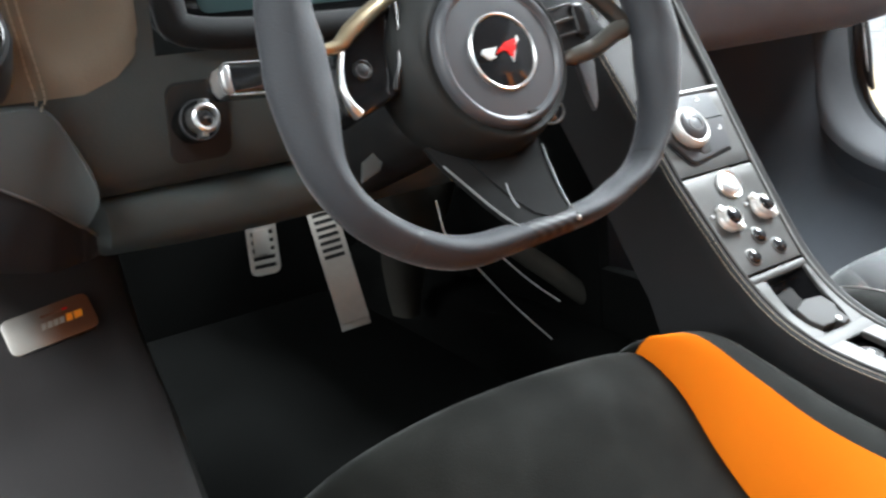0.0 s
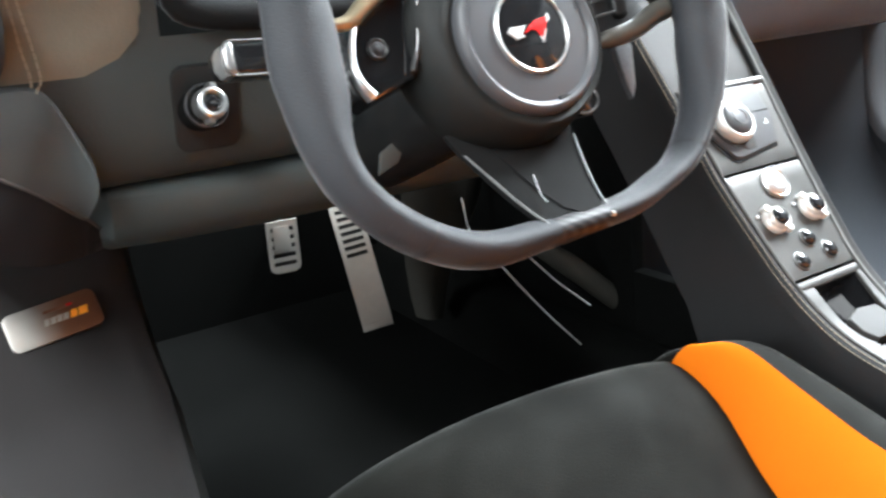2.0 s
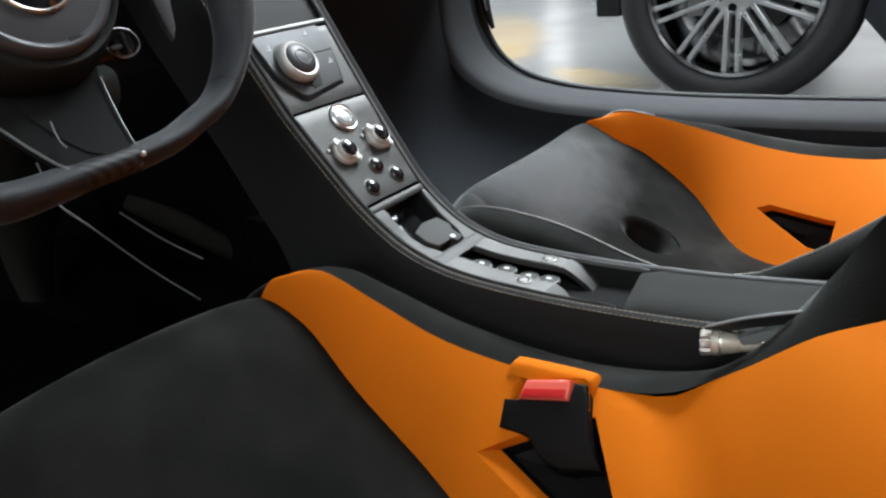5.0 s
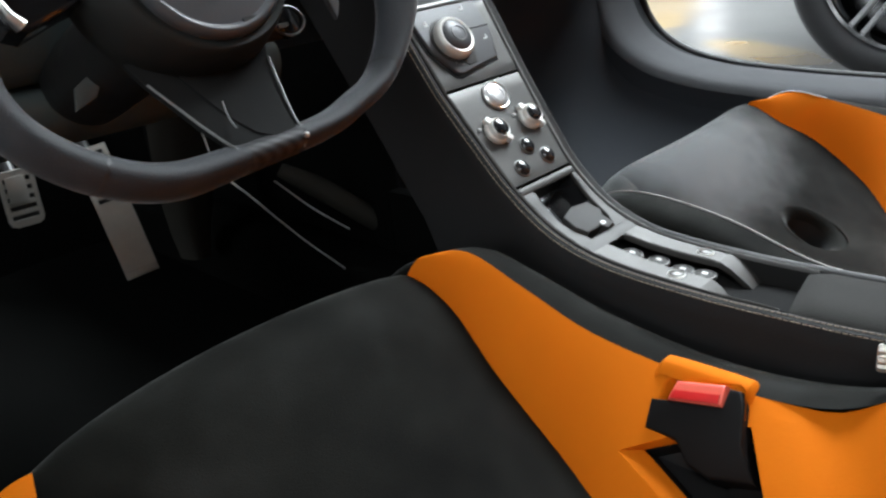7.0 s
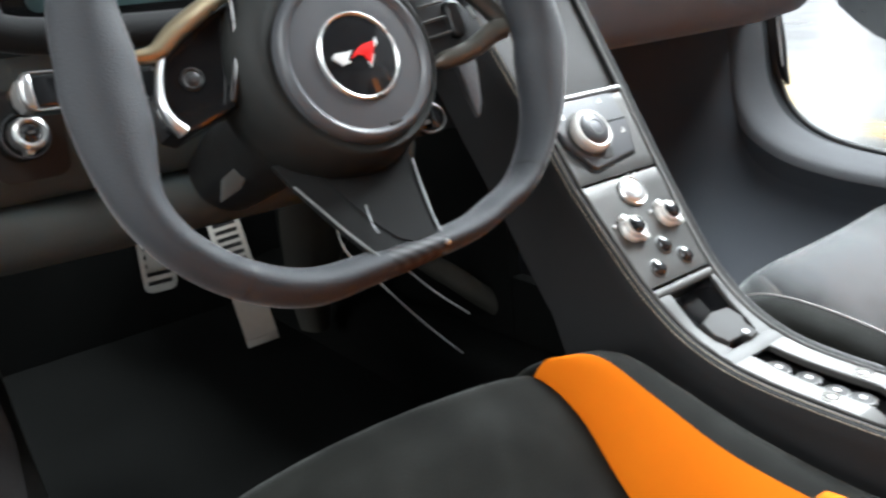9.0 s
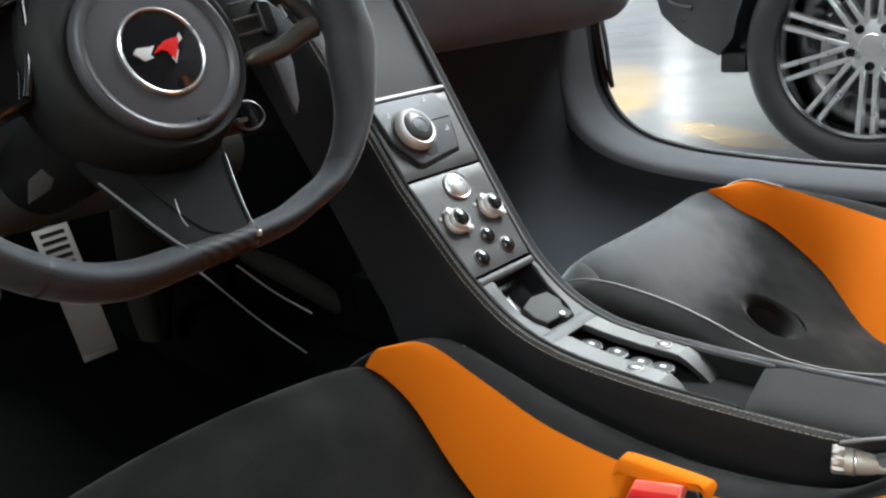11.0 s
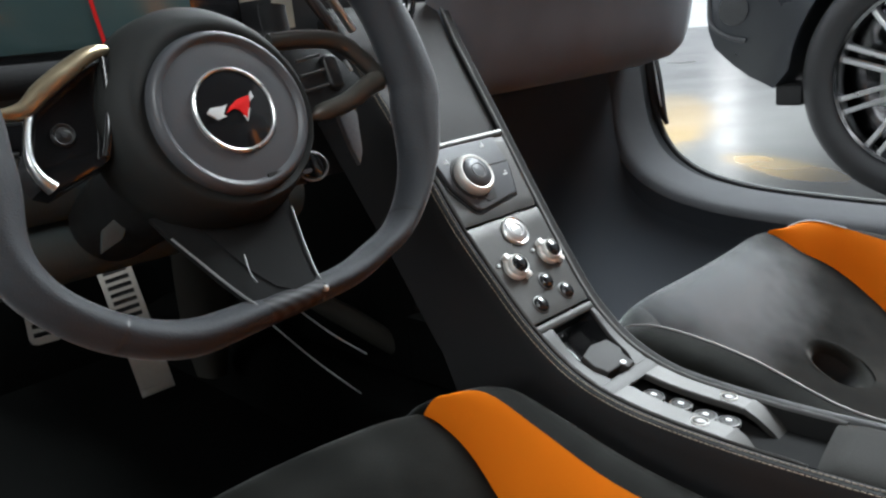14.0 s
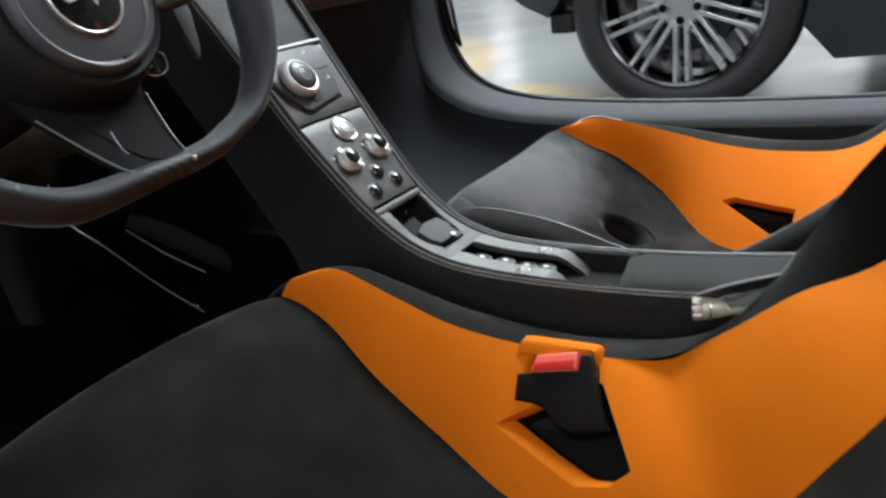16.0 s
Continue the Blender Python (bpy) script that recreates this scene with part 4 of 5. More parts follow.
# ---- seats ----
SEAT_X = -0.337
STATIONS = [
    # rows: centre (y, z), valley (u, y, z), crest (u, y, z), outer (u, y, z), foot (u, y, z)
    ((0.020, 0.17), (0.14, 0.020, 0.17), (0.18, 0.015, 0.17), (0.225, 0.01, 0.17), (0.245, 0.0, 0.15)),
    ((0.060, 0.25), (0.15, 0.055, 0.26), (0.185, 0.040, 0.26), (0.235, 0.03, 0.26), (0.255, 0.02, 0.18)),
    ((0.053, 0.292), (0.157, 0.050, 0.305), (0.180, 0.034, 0.318), (0.236, 0.028, 0.302), (0.258, 0.02, 0.22)),
    ((0.023, 0.317), (0.164, 0.018, 0.325), (0.176, 0.010, 0.334), (0.240, 0.014, 0.320), (0.260, 0.01, 0.23)),
    ((-0.02, 0.308), (0.174, -0.022, 0.300), (0.204, -0.018, 0.337), (0.246, -0.015, 0.325), (0.262, -0.02, 0.22)),
    ((-0.075, 0.266), (0.171, -0.072, 0.252), (0.216, -0.070, 0.3145), (0.250, -0.065, 0.312), (0.265, -0.07, 0.20)),
    ((-0.15, 0.222), (0.155, -0.147, 0.214), (0.218, -0.140, 0.290), (0.251, -0.140, 0.291), (0.266, -0.14, 0.20)),
    ((-0.24, 0.192), (0.120, -0.235, 0.196), (0.218, -0.235, 0.2815), (0.251, -0.240, 0.281), (0.266, -0.24, 0.20)),
    ((-0.33, 0.182), (0.104, -0.330, 0.197), (0.218, -0.318, 0.289), (0.252, -0.325, 0.291), (0.267, -0.33, 0.20)),
    ((-0.41, 0.205), (0.110, -0.410, 0.236), (0.220, -0.370, 0.318), (0.254, -0.370, 0.314), (0.270, -0.40, 0.22)),
    ((-0.47, 0.270), (0.115, -0.460, 0.300), (0.222, -0.420, 0.356), (0.258, -0.420, 0.352), (0.276, -0.46, 0.27)),
    ((-0.515, 0.350), (0.118, -0.500, 0.365), (0.224, -0.468, 0.402), (0.262, -0.470, 0.400), (0.284, -0.53, 0.35)),
    ((-0.57, 0.470), (0.125, -0.552, 0.480), (0.226, -0.530, 0.495), (0.262, -0.535, 0.495), (0.286, -0.60, 0.47)),
    ((-0.63, 0.620), (0.135, -0.615, 0.625), (0.222, -0.605, 0.630), (0.250, -0.612, 0.632), (0.272, -0.68, 0.62)),
    ((-0.70, 0.800), (0.120, -0.690, 0.803), (0.180, -0.690, 0.805), (0.205, -0.700, 0.806), (0.225, -0.76, 0.80)),
    ((-0.745, 0.900), (0.09, -0.740, 0.900), (0.130, -0.745, 0.900), (0.150, -0.755, 0.900), (0.165, -0.80, 0.89)),
]


LEFT_CREST = {2: (0.200, 0.040, 0.285), 3: (0.207, 0.012, 0.309), 4: (0.214, -0.022, 0.321), 5: (0.217, -0.070, 0.3225), 6: (0.217, -0.140, 0.311), 7: (0.217, -0.235, 0.283)}
LEFT_VALLEY = {1: (0.15, 0.052, 0.250), 2: (0.157, 0.046, 0.299), 3: (0.164, 0.018, 0.319), 4: (0.174, -0.022, 0.298)}
FAR_VALLEY = {4: (0.176, -0.026, 0.300), 5: (0.190, -0.072, 0.274), 6: (0.167, -0.147, 0.230), 7: (0.096, -0.235, 0.181), 8: (0.078, -0.330, 0.178)}
FAR_CREST = {2: (0.176, 0.034, 0.298), 3: (0.172, 0.008, 0.322), 4: (0.204, -0.020, 0.337), 5: (0.218, -0.070, 0.328), 6: (0.220, -0.140, 0.312), 7: (0.220, -0.235, 0.290), 8: (0.220, -0.318, 0.283), 9: (0.222, -0.400, 0.289), 10: (0.224, -0.460, 0.330), 11: (0.226, -0.510, 0.385), 12: (0.228, -0.570, 0.480)}
FAR_OUTER = {2: (0.236, 0.028, 0.285), 3: (0.240, 0.014, 0.306), 4: (0.246, -0.015, 0.318), 5: (0.250, -0.070, 0.316), 6: (0.252, -0.140, 0.312), 7: (0.252, -0.240, 0.297), 8: (0.253, -0.325, 0.291), 9: (0.256, -0.400, 0.297), 10: (0.262, -0.460, 0.335), 11: (0.266, -0.510, 0.388), 12: (0.268, -0.575, 0.485)}
FULL_CENTRE = {1: (0.066, 0.262), 2: (0.062, 0.308), 3: (0.028, 0.335), 4: (-0.018, 0.325), 5: (-0.075, 0.281), 6: (-0.15, 0.230)}
WING_CREST = {3: (0.181, 0.007, 0.3395), 4: (0.204, -0.020, 0.3410), 11: (0.224, -0.478, 0.390), 12: (0.226, -0.545, 0.470)}
WING_OUTER = {3: (0.240, 0.014, 0.320), 4: (0.246, -0.015, 0.325), 5: (0.250, -0.065, 0.3105), 10: (0.262, -0.418, 0.378), 11: (0.266, -0.448, 0.428), 12: (0.268, -0.510, 0.510)}


def seat_rows(crest, outer, valley={}, centre={}):
    """Half cross-sections of the bucket seat, centre to foot, smoothed along the seat."""
    cols = [[Vector((0, *centre.get(k, st[0]))) for k, st in enumerate(STATIONS)]] + [[Vector(st[k]) for st in STATIONS] for k in (1, 2, 3, 4)]
    for k, p in valley.items():
        cols[1][k] = Vector(p)
    for k, p in crest.items():
        cols[2][k] = Vector(p)
        if k < 9:
            cols[3][k] = Vector((cols[3][k].x, cols[3][k].y, p[2] - 0.004))
    for k, p in outer.items():
        cols[3][k] = Vector(p)
    return [spline(c, 5) for c in cols]


def hole_edge(bm, ring, n, toward):
    """The rim of a cut opening in order, and for each of its points the one beside it on the ring toward."""
    mid = sum(ring, Vector()) / len(ring)
    u = (ring[0] - mid).normalized()
    w = n.normalized().cross(u)
    ang = lambda p, c: math.atan2((p - c).dot(w), (p - c).dot(u))
    tests = []
    for a, b in zip(ring, ring[1:] + ring[:1]):
        e = (b - a).cross(n).normalized()
        tests.append((a, -e if e.dot(mid - a) > 0 else e))
    rim = [v.co.copy() for v in bm.verts if v.is_boundary and all(e.dot(v.co - a) < 2e-4 for a, e in tests) and abs((v.co - mid).dot(n)) < 0.03]
    rim.sort(key=lambda p: ang(p, mid))
    inner = []
    c = sum(toward, Vector()) / len(toward)
    for p in rim:
        best = min(((p - (a + (b - a) * k / 12)).length, k, i) for i, (a, b) in enumerate(zip(toward, toward[1:] + toward[:1])) for k in range(13))
        a, b = toward[best[2]], toward[(best[2] + 1) % len(toward)]
        inner.append(a + (b - a) * best[1] / 12)
    return rim, inner


def cut_hole(bm, ring, n):
    """Cuts a convex opening out of a sheet: ring in order, n across the sheet."""
    mid = sum(ring, Vector()) / len(ring)
    planes = []
    for a, b in zip(ring, ring[1:] + ring[:1]):
        e = (b - a).cross(n).normalized()
        if e.dot(mid - a) > 0:
            e = -e
        planes.append((a, e))
    reach = max((p - mid).length for p in ring) * 1.3
    for a, e in planes:
        near = [f for f in bm.faces if (f.calc_center_median() - mid).length < reach + 0.02]
        geom = set(near)
        for f in near:
            geom.update(f.edges)
            geom.update(f.verts)
        bmesh.ops.bisect_plane(bm, geom=list(geom), plane_co=a, plane_no=e, dist=1e-6)
    gone = [f for f in bm.faces if (f.calc_center_median() - mid).length < reach and all(e.dot(f.calc_center_median() - a) < 0 for a, e in planes)]
    bmesh.ops.delete(bm, geom=gone, context="FACES")
    return bm


def band(a, b, n, sag, mirror):
    """A sheet between two lines with n steps across; sag lifts (or sinks) its middle."""
    rings = []
    for p, q in zip(a, b):
        row = []
        for k in range(n + 1):
            u = k / n
            v = p.lerp(q, u)
            v.z += sag * 4 * u * (1 - u)
            row.append(Vector((mirror * v.x, v.y, v.z)))
        rings.append(row)
    return rings


HOLE_N = Vector((-0.668, 0.106, 0.736))
DRIVER_HOLE = [(0.165, -0.190, 0.236), (0.178, -0.233, 0.2555), (0.1985, -0.277, 0.2795), (0.171, -0.2985, 0.2573), (0.1426, -0.321, 0.2343), (0.134, -0.306, 0.222), (0.1305, -0.279, 0.2175), (0.142, -0.249, 0.2233)]
DRIVER_WELL = [(0.168, -0.211, 0.2417), (0.178, -0.236, 0.254), (0.197, -0.277, 0.278), (0.1705, -0.2978, 0.2568), (0.1435, -0.3195, 0.2349), (0.138, -0.306, 0.227), (0.1375, -0.289, 0.2251), (0.150, -0.256, 0.231)]
PASSENGER_HOLE = [(0.146, -0.241, 0.2235), (0.151, -0.258, 0.229), (0.131, -0.343, 0.2235), (0.1077, -0.343, 0.202), (0.098, -0.334, 0.192), (0.103, -0.3125, 0.1946)]
PASSENGER_WELL = [(0.145, -0.247, 0.2230), (0.149, -0.260, 0.227), (0.130, -0.340, 0.2225), (0.109, -0.339, 0.204), (0.101, -0.331, 0.195), (0.106, -0.3125, 0.197)]


def bucket_seat(label, hole, well, crest, outer_edge, valley, pocket=None, centre={}):
    s = thing("bucket_seat", label, "car seat", "seats of the car")
    hole, well = [Vector(p) for p in hole], [Vector(p) for p in well]
    c, v, r, o, f = seat_rows(crest, outer_edge, valley, centre)
    left_r, left_o = seat_rows(LEFT_CREST, {})[2:4]
    cols = [Vector(LEFT_VALLEY.get(k, st[1])) for k, st in enumerate(STATIONS)]
    left_v = spline(cols, 5)
    left = [Vector((-p.x, p.y, p.z)) for p in left_v]
    rings = []
    for mid, p, q in zip(c, left, v):
        row = []
        p = Vector((p.x, p.y, p.z))
        for k in range(17):
            u = k / 16
            w = (2 * u - 1) ** 2
            e = p.lerp(q, u)
            swell = 0.004 * (1 - (2 * u - 1) ** 8)
            row.append(Vector((e.x, mid.y * (1 - w) + e.y * w, mid.z * (1 - w) + e.z * w + swell)))
        rings.append(row)
    # soft dark spot of shade: a dark-lined funnel let into the cushion
    fm = frame_of((-0.006, -0.146, 0.2285), (1, 0, 0), (0, 0.88, 0.47))
    oval = lambda k, q: fm @ Vector((q * 0.039 * math.cos(k), q * 0.043 * math.sin(k), 0.0))
    n = fm.to_3x3() @ Vector((0, 0, 1))
    bm = loft(rings)
    if crest is FAR_CREST:
        bm = cut_hole(bm, [oval(math.tau * k / 16, 0.98) for k in range(16)], n)
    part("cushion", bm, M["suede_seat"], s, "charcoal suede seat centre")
    funnel = [[oval(math.tau * k / 32, q) + n * h for k in range(32)] for q, h in ((1.05, -0.0006), (1.0, -0.0002), (0.93, -0.0010), (0.85, -0.0028), (0.76, -0.0062), (0.67, -0.0115), (0.58, -0.019), (0.50, -0.029), (0.44, -0.042), (0.1, -0.046))]
    if crest is FAR_CREST:
        part("dimple_lip", loft(funnel[:6], True), M["suede_seat"], s, "soft suede lip of the cushion dimple", 60)
        part("dimple_shade", loft(funnel[5:], True), M["well"], s, "dark lining for the shade in the oval dimple", 60)
    for mirror in (1, -1):
        vv, rr, oo = (v, r, o) if mirror > 0 else (left_v, left_r, left_o)
        k0 = 15 if mirror > 0 else (27 if crest is FAR_CREST else 14)
        bm = loft(band(vv[k0:], rr[k0:], 10, 0.006, mirror))
        if mirror > 0:
            bm = cut_hole(bm, hole, HOLE_N)
            rim, inner = hole_edge(bm, hole, HOLE_N, well)
        if mirror > 0 and pocket:
            bm = cut_hole(bm, pocket, HOLE_N)
            heart = sum(pocket, Vector()) / len(pocket)
            steps = [[p.lerp(heart, f) - HOLE_N * h for p in pocket] for f, h in ((-0.02, 0.0), (0.02, 0.0008), (0.05, 0.003), (0.10, 0.010), (0.97, 0.011))]
            part("buckle_pocket", loft(steps, True), M["orange"], s, "orange recess round the buckle", 60)
            for vert in bm.verts:
                fold = vert.co.y + 0.328 + (0.2155 - vert.co.x) * 0.69
                vert.co -= HOLE_N * 0.0075 * math.exp(-(fold / 0.020) ** 2)
        part("bolster", bm, M["orange"], s, "orange leather bolster face", 60)
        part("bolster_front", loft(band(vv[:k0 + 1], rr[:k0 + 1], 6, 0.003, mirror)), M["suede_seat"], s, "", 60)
        outer = []
        for a, b, d in zip(rr, oo, f):
            row = [a, a.lerp(b, 0.3) + Vector((0, 0, 0.0015)), a.lerp(b, 0.65) + Vector((0, 0, 0.002)), b, b.lerp(d, 0.12) + Vector((0.008, 0, 0)), b.lerp(d, 0.4) + Vector((0.008, 0, 0)), d]
            outer.append([Vector((mirror * p.x, p.y, p.z)) for p in row])
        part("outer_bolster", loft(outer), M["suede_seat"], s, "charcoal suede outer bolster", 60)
        # passenger piping coloured pale for the highlight along its edge
        if crest is FAR_CREST:
            piping = [Vector((mirror * p.x, p.y, p.z + 0.001)) for p in (rr[12:] if mirror < 0 else rr[13:26])]
            part("piping", tube(piping, 0.0009 if mirror > 0 else 0.0010, 6), M["lit_piping"], s, "thin edge piping with its highlight put in pale")
    # the opening for the belt: an orange sloped lip and a dark well
    inner = [p - HOLE_N * (p - q).dot(HOLE_N) for p, q in zip(inner, rim)]
    lip = [rim, [p.lerp(q, 0.25) - HOLE_N * 0.0015 for p, q in zip(rim, inner)], [p.lerp(q, 0.7) - HOLE_N * 0.006 for p, q in zip(rim, inner)], [q - HOLE_N * 0.011 for q in inner]]
    part("opening_lip", loft(lip, True), M["orange"], s, "orange sloped lip of the belt opening", 60)
    mid = sum(inner, Vector()) / len(inner)
    deep = [[p - HOLE_N * 0.0105 for p in inner], [p.lerp(mid, 0.1) - HOLE_N * 0.022 for p in inner], [p.lerp(mid, 0.9) - HOLE_N * 0.03 for p in inner]]
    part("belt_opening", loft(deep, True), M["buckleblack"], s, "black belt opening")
    # closed back and underside
    back = [[Vector((-p.x, p.y, p.z)), Vector((0, p.y - 0.05, p.z - 0.04)), Vector((p.x, p.y, p.z))] for p in f]
    part("shell", loft(back), M["carbon"], s, "carbon seat shell")
    return s


def buckle_hump(s):
    """The raised lip over the buckle, on one side of a seat."""
    hump = [(0.2155, -0.1985, 0.281), (0.2160, -0.2025, 0.2865), (0.2165, -0.2075, 0.2887), (0.2165, -0.240, 0.2895), (0.2165, -0.266, 0.2895), (0.2160, -0.2715, 0.2880), (0.2155, -0.2750, 0.282)]
    rows = []
    for x, y, z in spline(hump, 4):
        rows.append([Vector((x - 0.0075, y, z - 0.0085)), Vector((x - 0.0045, y, z - 0.0048)), Vector((x - 0.0018, y, z - 0.0014)), Vector((x + 0.001, y, z)), Vector((x + 0.010, y, z - 0.0006)), Vector((x + 0.014, y, z - 0.003)), Vector((x + 0.018, y, z - 0.010)), Vector((x + 0.021, y, z - 0.03))])
    part("buckle_hump", loft(rows), M["orange"], s, "orange raised lip over the belt slot", 70)


# origin on the bolster face; x back along the crest, y up the face
BUCKLE = frame_of((-0.133, -0.240, 0.278), (0.055, -0.98, 0.197), (0.742, 0.172, 0.649))
POCKET = [BUCKLE @ Vector((x, y, 0)) - Vector((SEAT_X, 0, 0)) for x, y in ((-0.032, -0.014), (-0.030, 0.0070), (-0.026, 0.0105), (0.028, 0.0105), (0.0325, 0.0070), (0.036, -0.014))]


def belt_buckle():
    b = thing("belt_buckle", "black seat belt buckle with a red release button", "seat belt buckle")
    m = BUCKLE
    body = slab([(-0.035, -0.0085), (0.020, -0.0085), (0.0225, 0.0060), (0.031, 0.0050), (0.0345, -0.004), (0.0365, -0.018), (0.0385, -0.032), (0.0425, -0.046), (0.046, -0.054), (0.012, -0.056), (-0.002, -0.050), (-0.010, -0.036), (-0.035, -0.031)][::-1], m, -0.02, 0.0036, 0.002, 3)
    across = m.to_3x3() @ Vector((0, 0, 1))
    for vert in body.verts:
        vert.co -= across * 0.75 * max(0.0, -0.034 - (m.inverted() @ vert.co).y)
    part("body", body, M["buckleblack"], b, "black plastic body")
    # light on the button put into two reds: paler top, darker front
    bt = part("release_button", slab([(-0.0215, -0.0082), (-0.0170, 0.0068), (0.0205, 0.0076), (0.0198, -0.0082)][::-1], m, -0.014, 0.0060, 0.003, 3), M["red"], b, "red release button")
    part("button_face", slab([(-0.0190, -0.0074), (-0.0172, -0.0010), (0.0180, -0.0004), (0.0178, -0.0074)][::-1], m, 0.004, 0.0070, 0.001), M["red_shaded"], bt)
    return b


driver_seat = bucket_seat("black suede driver seat with orange bolsters before the wheel", DRIVER_HOLE, DRIVER_WELL, WING_CREST, WING_OUTER, {}, POCKET, FULL_CENTRE)
driver_seat.location = (SEAT_X, 0, 0)
passenger_seat = bucket_seat("black suede passenger seat with orange bolsters beyond the console", PASSENGER_HOLE, PASSENGER_WELL, FAR_CREST, FAR_OUTER, FAR_VALLEY)
passenger_seat.location = (-SEAT_X, 0, -0.006)
buckle_hump(driver_seat)
belt_buckle()

# ---- dashboard ----


def dash_driver():
    d = thing("dashboard", "black suede and leather dashboard with stitched seams", "dashboard")
    face = [(0.02, 0.800), (0.10, 0.745), (0.150, 0.695), (0.172, 0.640), (0.182, 0.590), (0.200, 0.545), (0.230, 0.522), (0.30, 0.515)]
    fine_face = spline([(0, y, z) for y, z in face], 40)
    face = spline([(0, y, z) for y, z in face], 5)
    cols = []
    for x in (-0.70, -0.66, -0.62, -0.59, -0.56, -0.535, -0.522, -0.516):
        sag = 0.62 - 0.012 * math.cos((x + 0.60) / 0.09) if x < -0.56 else 0.608 + 0.030 * ((x + 0.56) / 0.044) ** 2
        col = [p for p in face if p.z > sag]
        col = col + [Vector((0, col[-1].y + 0.004, sag))]
        col = [col[int(k * (len(col) - 1) / 15)] for k in range(16)]
        cols.append([Vector((x, p.y + (0.003 if x > -0.52 else 0.0), p.z)) for p in col])
    part("leather_panel", loft(cols), M["tan"], d, "brown leather end panel with twin seams")
    part("face_panel", loft([[Vector((x, p.y + 0.004, p.z)) for x in (-0.66, -0.60, -0.55, -0.505)] for p in face]), M["dashface"], d, "dark lower dashboard face")
    part("face_panel", loft([[Vector((x, p.y + 0.004, p.z)) for x in (-0.505, -0.4, -0.3, -0.2)] for p in face if p.z < 0.636]), M["dashface"], d, "dark lower dashboard face")
    for seam in ([(-0.600, 0.100, 0.690), (-0.598, 0.108, 0.666), (-0.596, 0.124, 0.647), (-0.595, 0.138, 0.629), (-0.593, 0.156, 0.612), (-0.594, 0.166, 0.603)], [(-0.594, 0.102, 0.690), (-0.592, 0.109, 0.666), (-0.590, 0.125, 0.647), (-0.588, 0.139, 0.629), (-0.587, 0.158, 0.610), (-0.591, 0.167, 0.602)]):
        line = [Vector((p.x, min((abs(q.z - p.z), q.y) for q in fine_face)[1] - 0.0012, p.z)) for p in spline(seam, 8)]
        part("stitching", stitches(line, 0.0058, 0.0048, 0.0010), M["cream_thread"], d, "cream thread stitching")
    # knee roll
    roll = [(0.250, 0.522), (0.226, 0.514), (0.222, 0.496), (0.236, 0.474), (0.27, 0.459), (0.32, 0.455), (0.42, 0.47), (0.55, 0.50)]
    roll = spline([(0, y, z) for y, z in roll], 5)
    part("knee_roll", loft([[Vector((x, p.y + dy, p.z + dz)) for x, dy, dz in ((-0.570, 0.030, 0.008), (-0.555, 0.008, 0.004), (-0.50, 0, 0.002), (-0.42, -0.002, 0.0), (-0.34, 0, 0.0), (-0.25, 0.004, -0.002), (-0.12, 0.01, -0.004))] for p in roll]), M["dashface"], d, "padded dark knee roll")
    # side end: a grey panel that folds under along a worn edge
    top = spline([(-0.72, 0.140, 0.614), (-0.671, 0.156, 0.608), (-0.644, 0.164, 0.606), (-0.616, 0.172, 0.604), (-0.589, 0.178, 0.600), (-0.575, 0.180, 0.570), (-0.566, 0.181, 0.540), (-0.566, 0.186, 0.526)], 5)
    line = spline([(-0.71, 0.138, 0.606), (-0.668, 0.16, 0.586), (-0.648, 0.17, 0.566), (-0.625, 0.185, 0.548), (-0.604, 0.20, 0.531), (-0.590, 0.215, 0.517), (-0.578, 0.232, 0.504), (-0.572, 0.236, 0.500)], 5)
    rows = []
    for a, b in zip(top, line):
        mid = a.lerp(b, 0.5) + Vector((0, -0.004, 0))
        rows.append([a + Vector((0.004, 0.030, 0.012)), a + Vector((0.001, 0.003, 0.001)), a, a.lerp(b, 0.2) + Vector((0, -0.003, 0)), mid, a.lerp(b, 0.85) + Vector((0, -0.002, 0)), b, b + Vector((-0.002, 0.006, 0.001))])
    part("end_panel", loft(rows), M["greypanel"], d, "plain grey end panel")
    edge = line + spline([(-0.572, 0.236, 0.500), (-0.560, 0.254, 0.484), (-0.549, 0.272, 0.466)], 5)[1:]
    part("end_edge", tube(edge[8:], [0.0004 + 0.0009 * min(1, k / 8) for k in range(len(edge) - 8)], 8), M["edgegrey"], d, "pale worn lower edge")
    low = [(-0.72, 0.545), (-0.69, 0.520), (-0.66, 0.499), (-0.635, 0.484), (-0.611, 0.474), (-0.58, 0.466), (-0.55, 0.462)]
    part("end_side", loft([edge, [Vector((p.x - 0.001, p.y + 0.012, p.z * 0.5 + lin(low, p.x) * 0.5)) for p in edge], [Vector((p.x - 0.002, p.y + 0.03, lin(low, p.x))) for p in edge], [Vector((p.x - 0.012, 0.44, lin(low, p.x) - 0.02)) for p in edge]]), M["farsill"], d, "dark side panel under the edge")
    return d


dash_driver()


